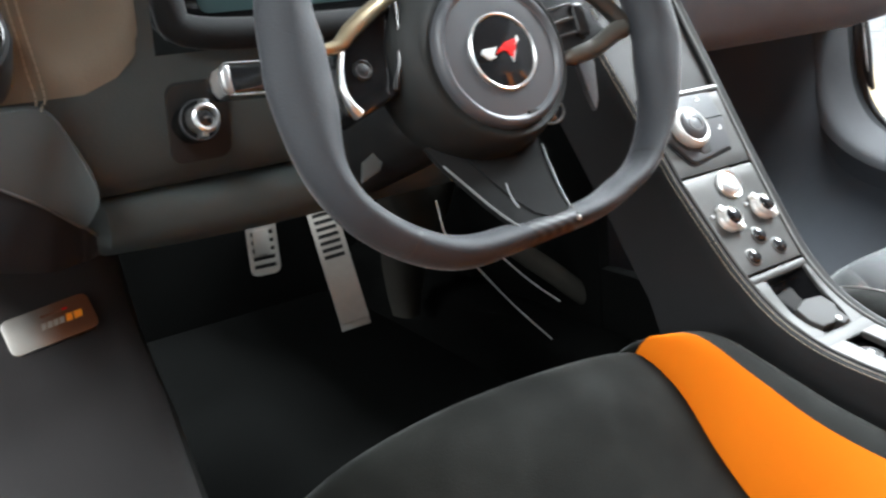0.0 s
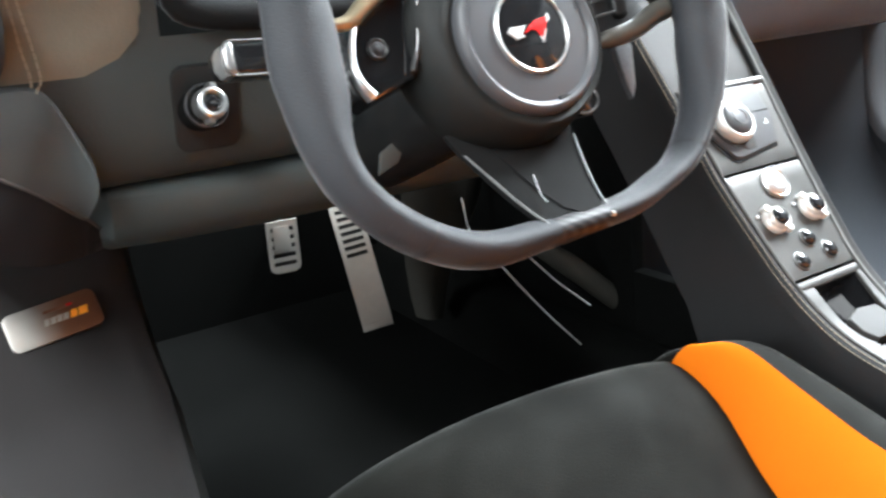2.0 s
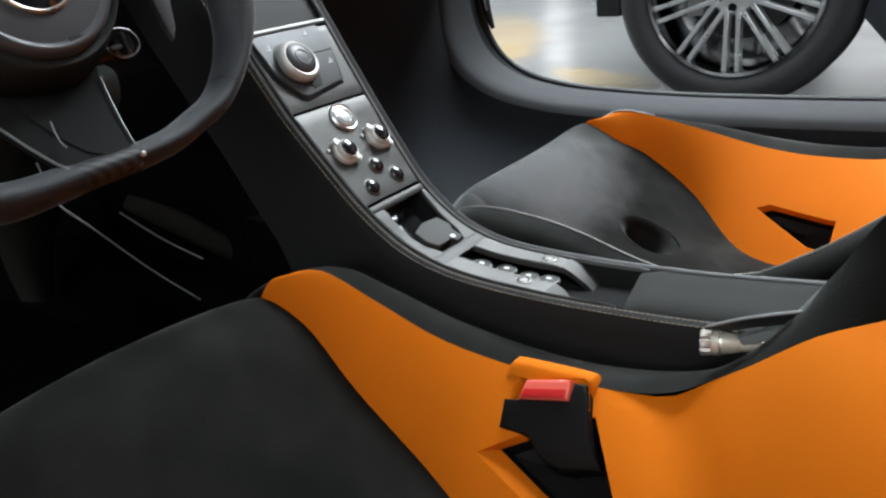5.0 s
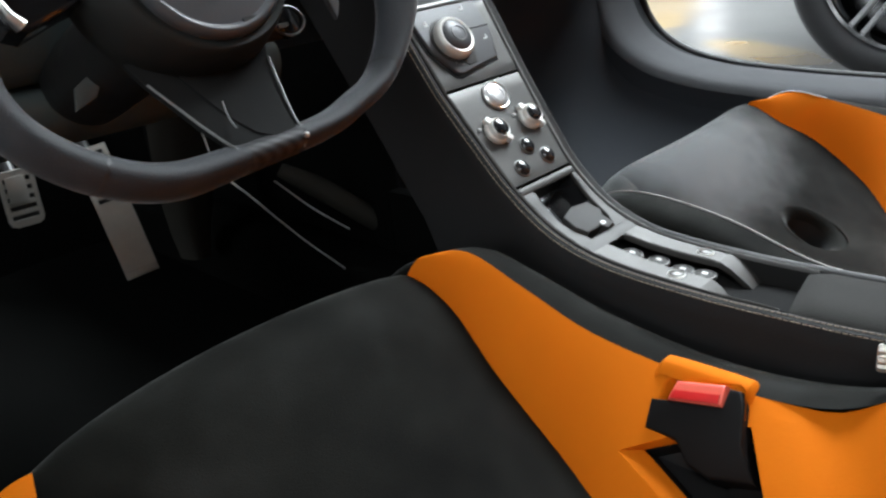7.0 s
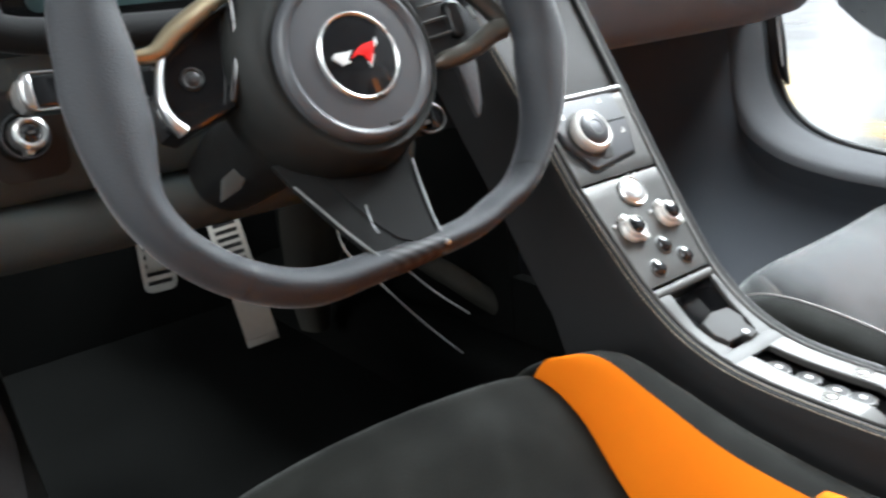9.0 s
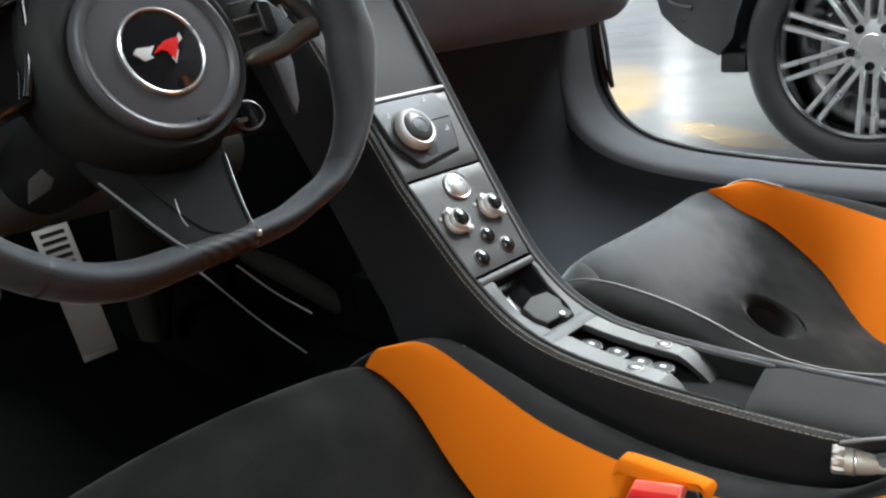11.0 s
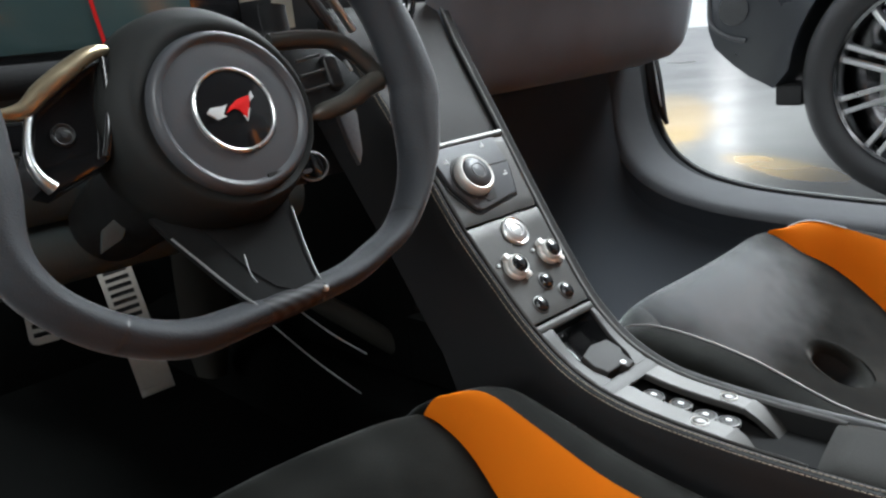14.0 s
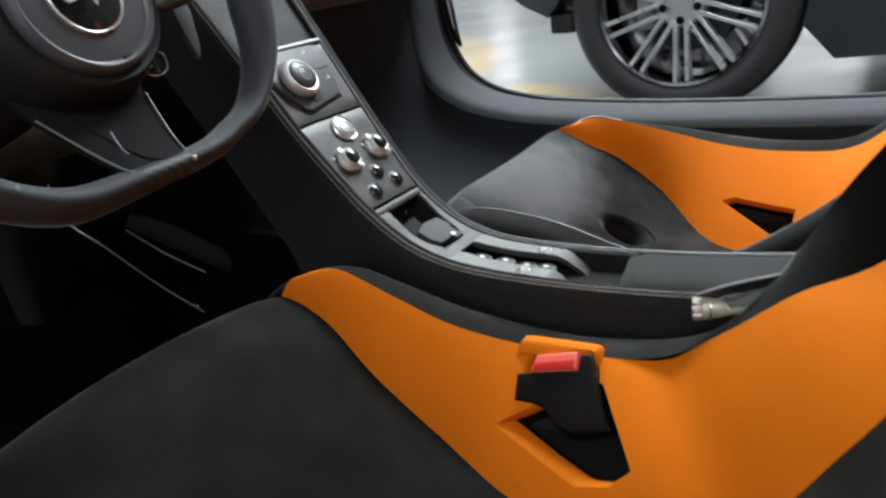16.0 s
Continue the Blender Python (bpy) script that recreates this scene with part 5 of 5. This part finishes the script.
def air_vent():
    v = thing("air_vent", "round black air vent with radial vanes and silver centre", "air vent")
    m = frame_of((-0.637, 0.120, 0.655), (1, 0, 0), (0, 0.34, 0.94)) @ Matrix.Diagonal((0.69, 0.69, 1, 1))
    part("housing", lathe([(0.030, -0.06), (0.049, -0.06), (0.0488, -0.02), (0.0480, -0.002), (0.0470, 0.003), (0.045, 0.007), (0.040, 0.008), (0.0375, 0.003), (0.036, -0.015), (0.0005, -0.018)], m, 48), M["plastic"], v, "black round housing")
    part("hub", lathe([(0.0130, -0.015), (0.0130, 0.004), (0.011, 0.007), (0.006, 0.0085), (0.0005, 0.009)], m, 24), M["chrome"], v, "satin silver centre knob")
    part("vane_ring", lathe([(0.0245, -0.004), (0.0245, 0.002), (0.0255, 0.002), (0.0255, -0.004)], m, 40, False), M["vane"], v)
    part("bezel", lathe([(0.0385, 0.0055), (0.0395, 0.0086), (0.0405, 0.0088), (0.0415, 0.0082)], m, 48, False), M["gloss"], v, "glossy black rim")
    for k in range(12):
        a = m @ Matrix.Rotation(math.tau * k / 12, 4, "Z")
        part("vane", slab([(0.010, -0.0006), (0.0375, -0.0009), (0.0375, 0.0009), (0.010, 0.0006)], a, -0.012, 0.002), M["vane"], v)
    return v


air_vent()


def light_switch():
    t = thing("light_switch", "silver rotary headlight switch with a dark centre", "rotary switch")
    m = frame_of((-0.483, 0.172, 0.578), (1, 0.1, 0), (0, 0.2, 0.98)) @ Matrix.Diagonal((0.76, 0.76, 0.86, 1))
    part("recess", slab(rounded(0.050, 0.068, 0.010), frame_of((-0.478, 0.190, 0.575), (1, 0, 0), (0, -0.33, 0.94)), -0.004, 0.002, 0.0015), M["lid"], t, "black recessed mounting panel")
    part("base", lathe([(0.021, -0.022), (0.0225, 0.001), (0.021, 0.002), (0.0005, 0.002)], m, 32), M["well"], t, "round black base")
    part("dial", lathe([(0.0155, 0.003), (0.0155, 0.014), (0.0145, 0.018), (0.012, 0.0195), (0.0098, 0.019), (0.009, 0.015)], m, 32, False), M["chrome"], t, "machined silver dial")
    for a in (75, 255):
        part("wing", slab([(0.010, -0.0045), (0.0195, -0.003), (0.0195, 0.003), (0.010, 0.0045)], m @ Matrix.Rotation(radians(a), 4, "Z"), 0.004, 0.017, 0.0015), M["chrome"], t)
    part("centre", lathe([(0.0095, 0.012), (0.009, 0.0165), (0.006, 0.018), (0.0005, 0.0185)], m, 24), M["gloss"], t, "dark centre cap")
    part("collar", tube([m @ Vector((0.0205 * math.cos(a), 0.0205 * math.sin(a), 0.002)) for a in [math.tau * k / 32 for k in range(32)]], 0.0009, 6, True), M["darkpanel"], t, "thin grey collar")
    part("symbol", slab(rounded(0.006, 0.0022, 0.0008, 2), m, 0.018, 0.0190), M["satin"], t)
    return t


light_switch()


def column_lever():
    t = thing("switch_panel", "chrome-framed dark switch beside the steering column", "switch")
    m = frame_of((-0.455, 0.056, 0.610), (0.98, 0.16, -0.06), (0, 0.25, 0.97))
    part("body", slab(rounded(0.094, 0.0185, 0.007), m, -0.02, 0.003, 0.003, 3), M["gloss"], t, "glossy black body")
    loop = [m @ Vector((x, y, 0.003)) for x, y in rounded(0.096, 0.0205, 0.008, 6)]
    part("chrome_frame", tube(loop, 0.0009, 8, True), M["satin"], t, "thin chrome frame")
    part("end_cap", slab([(-0.0475, -0.004), (-0.0445, -0.0090), (-0.0405, -0.0095), (-0.0412, 0.0), (-0.0405, 0.0095), (-0.0445, 0.0090), (-0.0475, 0.004)], m, -0.012, 0.0048, 0.002, 3), M["chrome"], t, "rounded chrome end")
    return t


column_lever()


def cluster():
    t = thing("instrument_cluster", "black hooded instrument display with a red gauge line", "instrument display")
    m = Matrix(((1, 0, 0, 0), (0, 0, -1, 0.235), (0, 1, 0, 0), (0, 0, 0, 1)))
    part("surround", slab([(-0.495, 0.66), (-0.480, 0.640), (-0.18, 0.640), (-0.165, 0.655), (-0.165, 0.80), (-0.495, 0.80)], m, 0.0, 0.012, 0.004), M["gloss"], t, "black surround")
    lip = [(-0.500, 0.73), (-0.492, 0.670), (-0.470, 0.643), (-0.33, 0.638), (-0.18, 0.643), (-0.165, 0.68)]
    part("lower_hood", tube(spline([(x, 0.172, z) for x, z in lip], 6), 0.0125, 12), M["suede"], t, "padded dark lower hood")
    part("hood_floor", loft([spline([(x, y, z + 0.006) for x, z in lip], 6) for y in (0.172, 0.20, 0.235)]), M["plastic"], t)
    sc = part("screen", slab(rounded(0.235, 0.115, 0.008), m @ Matrix.Translation((-0.335, 0.715, 0)), 0.010, 0.015, 0.001), M["screen"], t, "dim teal display glass")
    part("red_line", slab([(-0.302, 0.66), (-0.299, 0.66), (-0.312, 0.76), (-0.315, 0.76)], m, 0.014, 0.0162), M["emblem"], sc, "red gauge line")
    return t


cluster()


def passenger_dash():
    d = thing("passenger_dashboard", "dark suede passenger dashboard with a rounded lower edge", "dashboard")
    prof = [(0.23, 0.83), (0.20, 0.790), (0.190, 0.730), (0.20, 0.660), (0.21, 0.600), (0.225, 0.566), (0.255, 0.553), (0.30, 0.556), (0.42, 0.57), (0.60, 0.56)]
    prof = spline([(0, y, z) for y, z in prof], 6)
    xs = [(0.085, 0.04), (0.11, 0.015), (0.16, 0.004), (0.26, 0), (0.4, 0), (0.55, 0.004), (0.64, 0.012), (0.685, 0.028), (0.71, 0.055), (0.72, 0.10)]
    part("pad", loft([[Vector((x, p.y + dy, p.z + (0.012 if x > 0.6 else 0) * (x - 0.6) / 0.1)) for x, dy in xs] for p in prof]), M["dash"], d, "suede upper pad with haze in its grey")
    # lower panel: one soft sheet that bends from the console across to the post and the sill's inner side
    inner = spline([(0.50, -0.06, 0.125), (0.46, 0.10, 0.125), (0.39, 0.26, 0.15), (0.30, 0.36, 0.22), (0.22, 0.355, 0.36), (0.16, 0.305, 0.48), (0.15, 0.275, 0.56), (0.15, 0.262, 0.62)], 7)
    rows = []
    for i, q in zip(range(18, len(PATH_AP)), inner):
        a, b = PATH_AP[i - 1], PATH_AP[min(i + 1, len(PATH_AP) - 1)]
        t = Vector((b[0] - a[0], b[1] - a[1])).normalized()
        f = min(1, max(0, (i - 35) / 11))
        f = f * f * (3 - 2 * f)
        p = Vector((0.641 + 0.021 * f, PATH_AP[i][0] + t.y * (0.042 - 0.0405 * f), PATH_AP[i][1] - t.x * (0.042 - 0.0405 * f)))
        bend = Vector((0.575, q.y * 0.6 + p.y * 0.4 + 0.04, q.z * 0.6 + p.z * 0.4 - 0.02))
        rows.append([Vector((0.085, q.y + 0.02, q.z))] + [q * (1 - u) ** 2 + bend * 2 * u * (1 - u) + p * u * u for u in [k / 16 for k in range(17)]])
    part("lower_panel", loft(rows), M["dashlow"], d, "soft lower panel, shaded dark, running to the post", 80)
    return d


passenger_dash()


def top_trims():
    t = thing("dashboard_trim", "carbon weave and silver trim strip on the dashboard", "trim strip")
    part("carbon_strip", tube(spline([(-0.16, 0.18, 0.74), (-0.11, 0.195, 0.69), (-0.075, 0.205, 0.655)], 5), 0.012, 12, False, 0.4), M["carbon"], t, "carbon weave strip")
    part("silver_strip", tube(spline([(-0.135, 0.175, 0.74), (-0.090, 0.190, 0.69), (-0.056, 0.200, 0.652)], 5), 0.0045, 10), M["chrome"], t, "silver strip")
    part("leather_fill", loft([[Vector((x, 0.235, z)) for x in (-0.25, -0.20, -0.15, -0.10)] for z in (0.66, 0.70, 0.74, 0.80)]), M["tan"], t)
    part("vent_frame", tube(spline([(-0.05, 0.20, 0.72), (-0.03, 0.195, 0.66), (-0.005, 0.195, 0.645), (0.02, 0.195, 0.665), (0.03, 0.20, 0.72)], 6), 0.006, 10), M["gloss"], t, "glossy black vent frame")
    part("vent_slat", tube([(-0.04, 0.205, 0.675), (0.025, 0.205, 0.672)], 0.002, 8), M["chrome"], t)
    part("backing", loft([[Vector((x, 0.26, z)) for x in (-0.26, -0.1, 0.09)] for z in (0.50, 0.60, 0.70, 0.82)]), M["plastic"], t)
    return t


top_trims()

# ---- pedals and footwell ----


def pedal(name, label, o, ux, uy, w, h, slots, y0, pitch, slot_w, lower):
    """A metal pedal plate with through slots. Slots start y0 below the top."""
    t = thing(name, label, "pedal")
    m = frame_of(o, ux, uy)
    r, th = 0.010, 0.004
    # strips between slots keep the openings real
    parts = []
    hw = w / 2
    edges = [0.0]
    for k in range(slots):
        edges += [y0 + k * pitch, y0 + k * pitch + pitch * 0.55]
    edges.append(h)
    for k in range(0, len(edges), 2):
        a, b = edges[k], edges[k + 1]
        if k == len(edges) - 2 and not lower:
            parts.append(slab([(-hw + r, -b), (hw - r, -b), (hw - r * 0.3, -b + r * 0.3), (hw, -b + r), (hw, -a), (-hw, -a), (-hw, -b + r), (-hw + r * 0.3, -b + r * 0.3)], m, -th, 0.0, 0.0))
            continue
        parts.append(slab([(-hw, -b), (hw, -b), (hw, -a), (-hw, -a)], m, -th, 0.0, 0.0))
    for k in range(slots):
        a, b = edges[2 * k + 1], edges[2 * k + 2]
        parts.append(slab([(-hw, -b), (-slot_w / 2, -b), (-slot_w / 2, -a), (-hw, -a)], m, -th, 0.0, 0.0))
        parts.append(slab([(slot_w / 2, -b), (hw, -b), (hw, -a), (slot_w / 2, -a)], m, -th, 0.0, 0.0))
    plate = part("pad", join(*parts), M["pedal"], t, "slotted aluminium pad", 30)
    part("backing", slab([(-hw * 0.9, -h * 0.98), (hw * 0.9, -h * 0.98), (hw * 0.9, -0.003), (-hw * 0.9, -0.003)], m, -0.014, -th - 0.0015), M["rubber"], t, "black rubber backing")
    if not lower:
        part("worn_pad", slab(rounded(0.026, 0.040, 0.004), m @ Matrix.Translation((-0.002, -0.028, 0)), -0.001, 0.0012, 0.0005), M["pedal"], t, "worn bright middle of the pad")
    if lower:
        part("toe", slab([(-hw, -h - 0.012), (hw, -h - 0.012), (hw, -h), (-hw, -h)], m, -0.007, -0.001, 0.002), M["pedal"], t)
    part("arm", tube([m @ Vector((0, -h * 0.3, -0.014)), m @ Vector((0, 0.03, -0.06)), m @ Vector((0, 0.10, -0.16)), m @ Vector((0, 0.12, -0.30))], 0.009, 10), M["plastic"], t, "black pedal arm")
    return t


pedal("accelerator_pedal", "long slotted aluminium accelerator pedal", (-0.1365, 0.765, 0.3405), (0.96, -0.22, 0.10), (0.098, 0.30, 0.95), 0.051, 0.200, 7, 0.008, 0.0122, 0.036, True)
pedal("brake_pedal", "slotted aluminium brake pedal with worn pad", (-0.2600, 0.720, 0.347), (0.99, -0.05, -0.03), (-0.01, 0.0, 0.99), 0.048, 0.082, 5, 0.010, 0.0135, 0.036, False)


def tunnel():
    t = thing("tunnel_trim", "dark carpeted centre tunnel side with pale seam strips", "tunnel trim")
    rings = []
    for y in [0.95 - 0.05 * i for i in range(30)]:
        rings.append([Vector((-0.05, y, 0.12)), Vector((-0.035, y, 0.18)), Vector((-0.02, y, 0.20)), Vector((0.02, y, 0.21)), Vector((0.06, y, 0.20)), Vector((0.085, y, 0.18)), Vector((0.10, y, 0.12))])
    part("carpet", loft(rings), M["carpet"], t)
    for a, b in (((-0.086, 0.343, 0.336), (-0.010, 0.310, 0.252)), ((-0.128, 0.330, 0.330), (-0.020, 0.318, 0.197))):
        mid = (Vector(a) + Vector(b)) / 2 + Vector((0, 0, -0.004))
        part("seam_strip", tube(spline(([(-0.157, 0.360, 0.415), (-0.149, 0.357, 0.368)] if a[0] < -0.12 else []) + [a, mid, b], 6), 0.0011, 6), M["strip"], t, "thin pale seam strip")
    part("bolster", tube(spline([(-0.052, 0.38, 0.335), (-0.025, 0.36, 0.312), (0.004, 0.345, 0.285), (0.040, 0.335, 0.250), (0.080, 0.328, 0.215)], 6), [0.008 + 0.007 * math.sin(math.pi * min(11, k + 1) / 22) for k in range(25)], 12), M["tunnelpad"], t, "padded tunnel edge")
    rows = []
    for z, a, b in ((0.47, -0.098, 0.06), (0.40, -0.106, 0.045), (0.33, -0.108, 0.02), (0.26, -0.106, -0.03), (0.21, -0.100, -0.045), (0.17, -0.092, -0.055)):
        rows.append([Vector((a + (b - a) * k / 8, 0.568 + 0.032 * abs(k / 4 - 1) ** 3 + (0.47 - z) * 0.1, z)) for k in range(9)])
    part("duct_cover", thick(loft(rows), 0.004), M["tunnelpad"], t, "tapering grey duct cover beside the pedal")
    return t


tunnel()


def sill_plate():
    t = thing("sill_plate", "silver and bronze sill plate with amber marks", "sill plate")
    m = frame_of((-0.608, 0.3385, 0.396), (0.99, 0.08, 0.10), (0.0, 0.50, 0.86)) @ Matrix.Diagonal((0.90, 0.90, 1, 1))
    part("plate", slab(rounded(0.088, 0.040, 0.008), m, -0.004, 0.003, 0.0012), M["plate"], t, "rounded metal plate fading from silver to bronze")
    for x, w in ((-0.010, 0.0045), (-0.004, 0.0050), (0.002, 0.0050), (0.008, 0.0050)):
        part("mark", slab([(x, -0.0035), (x + w, -0.0035), (x + w + 0.002, 0.0030), (x + 0.002, 0.0030)], m, 0.003, 0.0036), M["platewhite"], t)
    for x, w in ((0.0150, 0.0065), (0.0230, 0.0085)):
        part("mark", slab([(x, -0.0040), (x + w, -0.0040), (x + w + 0.002, 0.0040), (x + 0.002, 0.0040)], m, 0.003, 0.0036), M["amber"], t)
    part("mark", slab(rounded(0.022, 0.0030, 0.001, 2), m @ Matrix.Translation((0.004, 0.010, 0)), 0.003, 0.0034), M["plate_brown"], t)
    part("mark", slab(rounded(0.006, 0.0025, 0.001, 2), m @ Matrix.Translation((0.018, 0.010, 0)), 0.003, 0.0044), M["emblem"], t)
    return t


sill_plate()


def post_seal():
    t = thing("door_seal", "shiny black rubber door seal on the windscreen post", "door seal")
    for x, r in ((-0.742, 0.011), (-0.772, 0.008)):
        part("sill_seal", tube([(x, y, z + 0.004) for y, z in PATH_AP[6:44]], r, 10), M["rubber"], t, "black rubber seal along the sill")
    path = [(0.80, y, z) for y, z in PATH_AP[6:]]
    part("seal", tube([Vector(p) + Vector((0.0, 0.004, -0.004)) for p in path], 0.0075, 10), M["rubber"], t)
    bulge = spline([(0.806, 0.386, 0.575), (0.806, 0.381, 0.545), (0.806, 0.374, 0.50), (0.806, 0.366, 0.455), (0.806, 0.354, 0.42)], 5)
    part("latch_base", tube(bulge, [0.004 + 0.0075 * math.sin(math.pi * k / 20) for k in range(21)], 12), M["rubber"], t, "swollen dark part of the seal")
    part("latch_trim", tube([p + Vector((-0.009, -0.006, 0)) for p in bulge[5:16]], [0.0006 + 0.0016 * math.sin(math.pi * k / 10) for k in range(11)], 8), M["chrome"], t, "bright strip")
    return t


post_seal()

# ---- car parked alongside ----
HUB = Vector((2.0, 0.217, 0.369))


def parked_car():
    c = thing("parked_car", "dark parked car with silver multi-spoke wheels", "car")
    # body side with a wheel arch, as a section swept across
    arch = [(HUB.y + r * math.cos(radians(a)), HUB.z + r * math.sin(radians(a))) for a in range(-22, 203, 9) for r in [0.405 - 0.028 * min(1, max(0, (a - 140) / 50))]]
    outline = [(-3.9, 0.32), (-3.9, 0.9), (-3.4, 1.05), (-1.2, 1.08), (0.2, 1.0), (0.70, 0.88), (0.86, 0.72), (0.90, 0.62), (0.895, 0.54), (0.874, 0.483), (0.815, 0.430), (0.754, 0.386), (0.668, 0.348)]
    poly = outline + arch[3:] + [(-0.24, 0.175), (-0.6, 0.19), (-2.9, 0.21), (-3.4, 0.3)]
    rings = []
    for x, grow in ((1.985, -0.02), (1.99, -0.004), (2.02, 0.0), (2.12, 0.012), (3.75, 0.012)):
        rings.append([Vector((x, y * (1 + grow * (1 if y > 0.7 else 0)), z)) for y, z in poly])
    bm = loft(rings, True, True)
    part("body", bm, M["carpaint"], c, "dark glossy body")
    part("arch_liner", loft([[Vector((x, HUB.y + 0.44 * math.cos(radians(a)), HUB.z + 0.44 * math.sin(radians(a)))) for x in (2.0, 2.1, 2.3, 2.35)] for a in range(6, 175, 12)]), M["rubber"], c, "black wheel arch liner")
    part("liner_back", slab([(HUB.y + 0.44 * math.cos(radians(a)), HUB.z + 0.44 * math.sin(radians(a))) for a in range(-14, 195, 8)], Matrix(((0, 0, 1, 2.33), (1, 0, 0, 0), (0, 1, 0, 0), (0, 0, 0, 1))), 0, 0.02), M["rubber"], c)
    part("splash_guard", box((2.08, 0.625, 0.322), (0.16, 0.085, 0.064), 0.010), M["rubber"], c, "black splash guard")
    lamp = part("fog_lamp", lathe([(0.05, -0.02), (0.05, 0.01), (0.04, 0.018), (0.0005, 0.022)], frame_of((2.0, 0.80, 0.60), (0, 1, 0), (0, 0, 1)), 24), M["gloss"], c, "round dark fog lamp")
    part("lamp_trim", tube(spline([(1.985, 0.885, 0.64), (1.985, 0.88, 0.56), (1.985, 0.83, 0.52), (1.985, 0.76, 0.50)], 6), 0.008, 8), M["darkpanel"], c, "grey bumper trim")
    for y in (HUB.y, HUB.y - 2.9):
        w = part("wheel", lathe([(0.278, 0.03), (0.262, 0.02), (0.255, -0.02), (0.25, -0.18), (0.0005, -0.185)], frame_of((HUB.x + 0.03, y, HUB.z), (0, 0, 1), (0, 1, 0)), 56, False), M["barrel"], c, "shiny wheel barrel")
        face = frame_of((HUB.x - 0.0, y, HUB.z), (0, 0, 1), (0, 1, 0))
        if (face.to_3x3() @ Vector((0, 0, 1))).x > 0:
            face = face @ Matrix.Rotation(math.pi, 4, "X")
        tyre = [(0.275, -0.17), (0.33, -0.20), (0.365, -0.19), (0.369, -0.15), (0.369, -0.03), (0.362, 0.005), (0.345, 0.02), (0.31, 0.026), (0.283, 0.016), (0.272, 0.006), (0.268, -0.02)]
        part("tyre", lathe(tyre, face, 72, False), M["tyre"], w, "black low-profile tyre")
        part("rim_lip", lathe([(0.274, -0.02), (0.2745, 0.008), (0.268, 0.013), (0.258, 0.010), (0.25, -0.008), (0.247, -0.04)], face, 72, False), M["barrel"], w, "polished rim lip")
        part("hub_cap", lathe([(0.084, -0.05), (0.082, -0.012), (0.074, -0.003), (0.036, 0.0), (0.032, 0.004), (0.0005, 0.006)], face, 32), M["alloy"], w, "round hub centre")
        for k in range(5):
            a = face @ Matrix.Rotation(math.tau * (k + 0.5) / 5 + 0.0, 4, "Z")
            part("lug_hole", lathe([(0.0135, -0.006), (0.0135, 0.0012), (0.0120, 0.0018), (0.0112, 0.0008), (0.0005, 0.0008)], a @ Matrix.Translation((0.058, 0, 0.0015)), 18), M["gloss"], w)
        for k in range(10):
            a0 = math.tau * k / 10
            for side in (-1, 1):
                a = face @ Matrix.Rotation(a0, 4, "Z")
                arm = [(0.060, side * 0.0175 - 0.0078), (0.060, side * 0.0175 + 0.0088), (0.15, side * 0.0185 + 0.0068), (0.262, side * 0.0205 + 0.0078), (0.262, side * 0.0205 - 0.0078), (0.15, side * 0.0185 - 0.0068)]
                part("spoke", slab(arm[::-1], a, -0.035, 0.0, 0.004, 3), M["alloy"], w)
        # bright reflection inside the barrel, put in as a white block
        part("barrel_glare", box((HUB.x + 0.09, y + 0.135, HUB.z - 0.03), (0.05, 0.055, 0.12), 0.012), M["white"], w, "white block for the bright reflection in the barrel")
        part("brake_disc", lathe([(0.168, -0.12), (0.168, -0.105), (0.08, -0.105), (0.07, -0.09), (0.0005, -0.09)], face, 48), M["alloy_dark"], w, "dark metal brake disc")
    return c


parked_car()
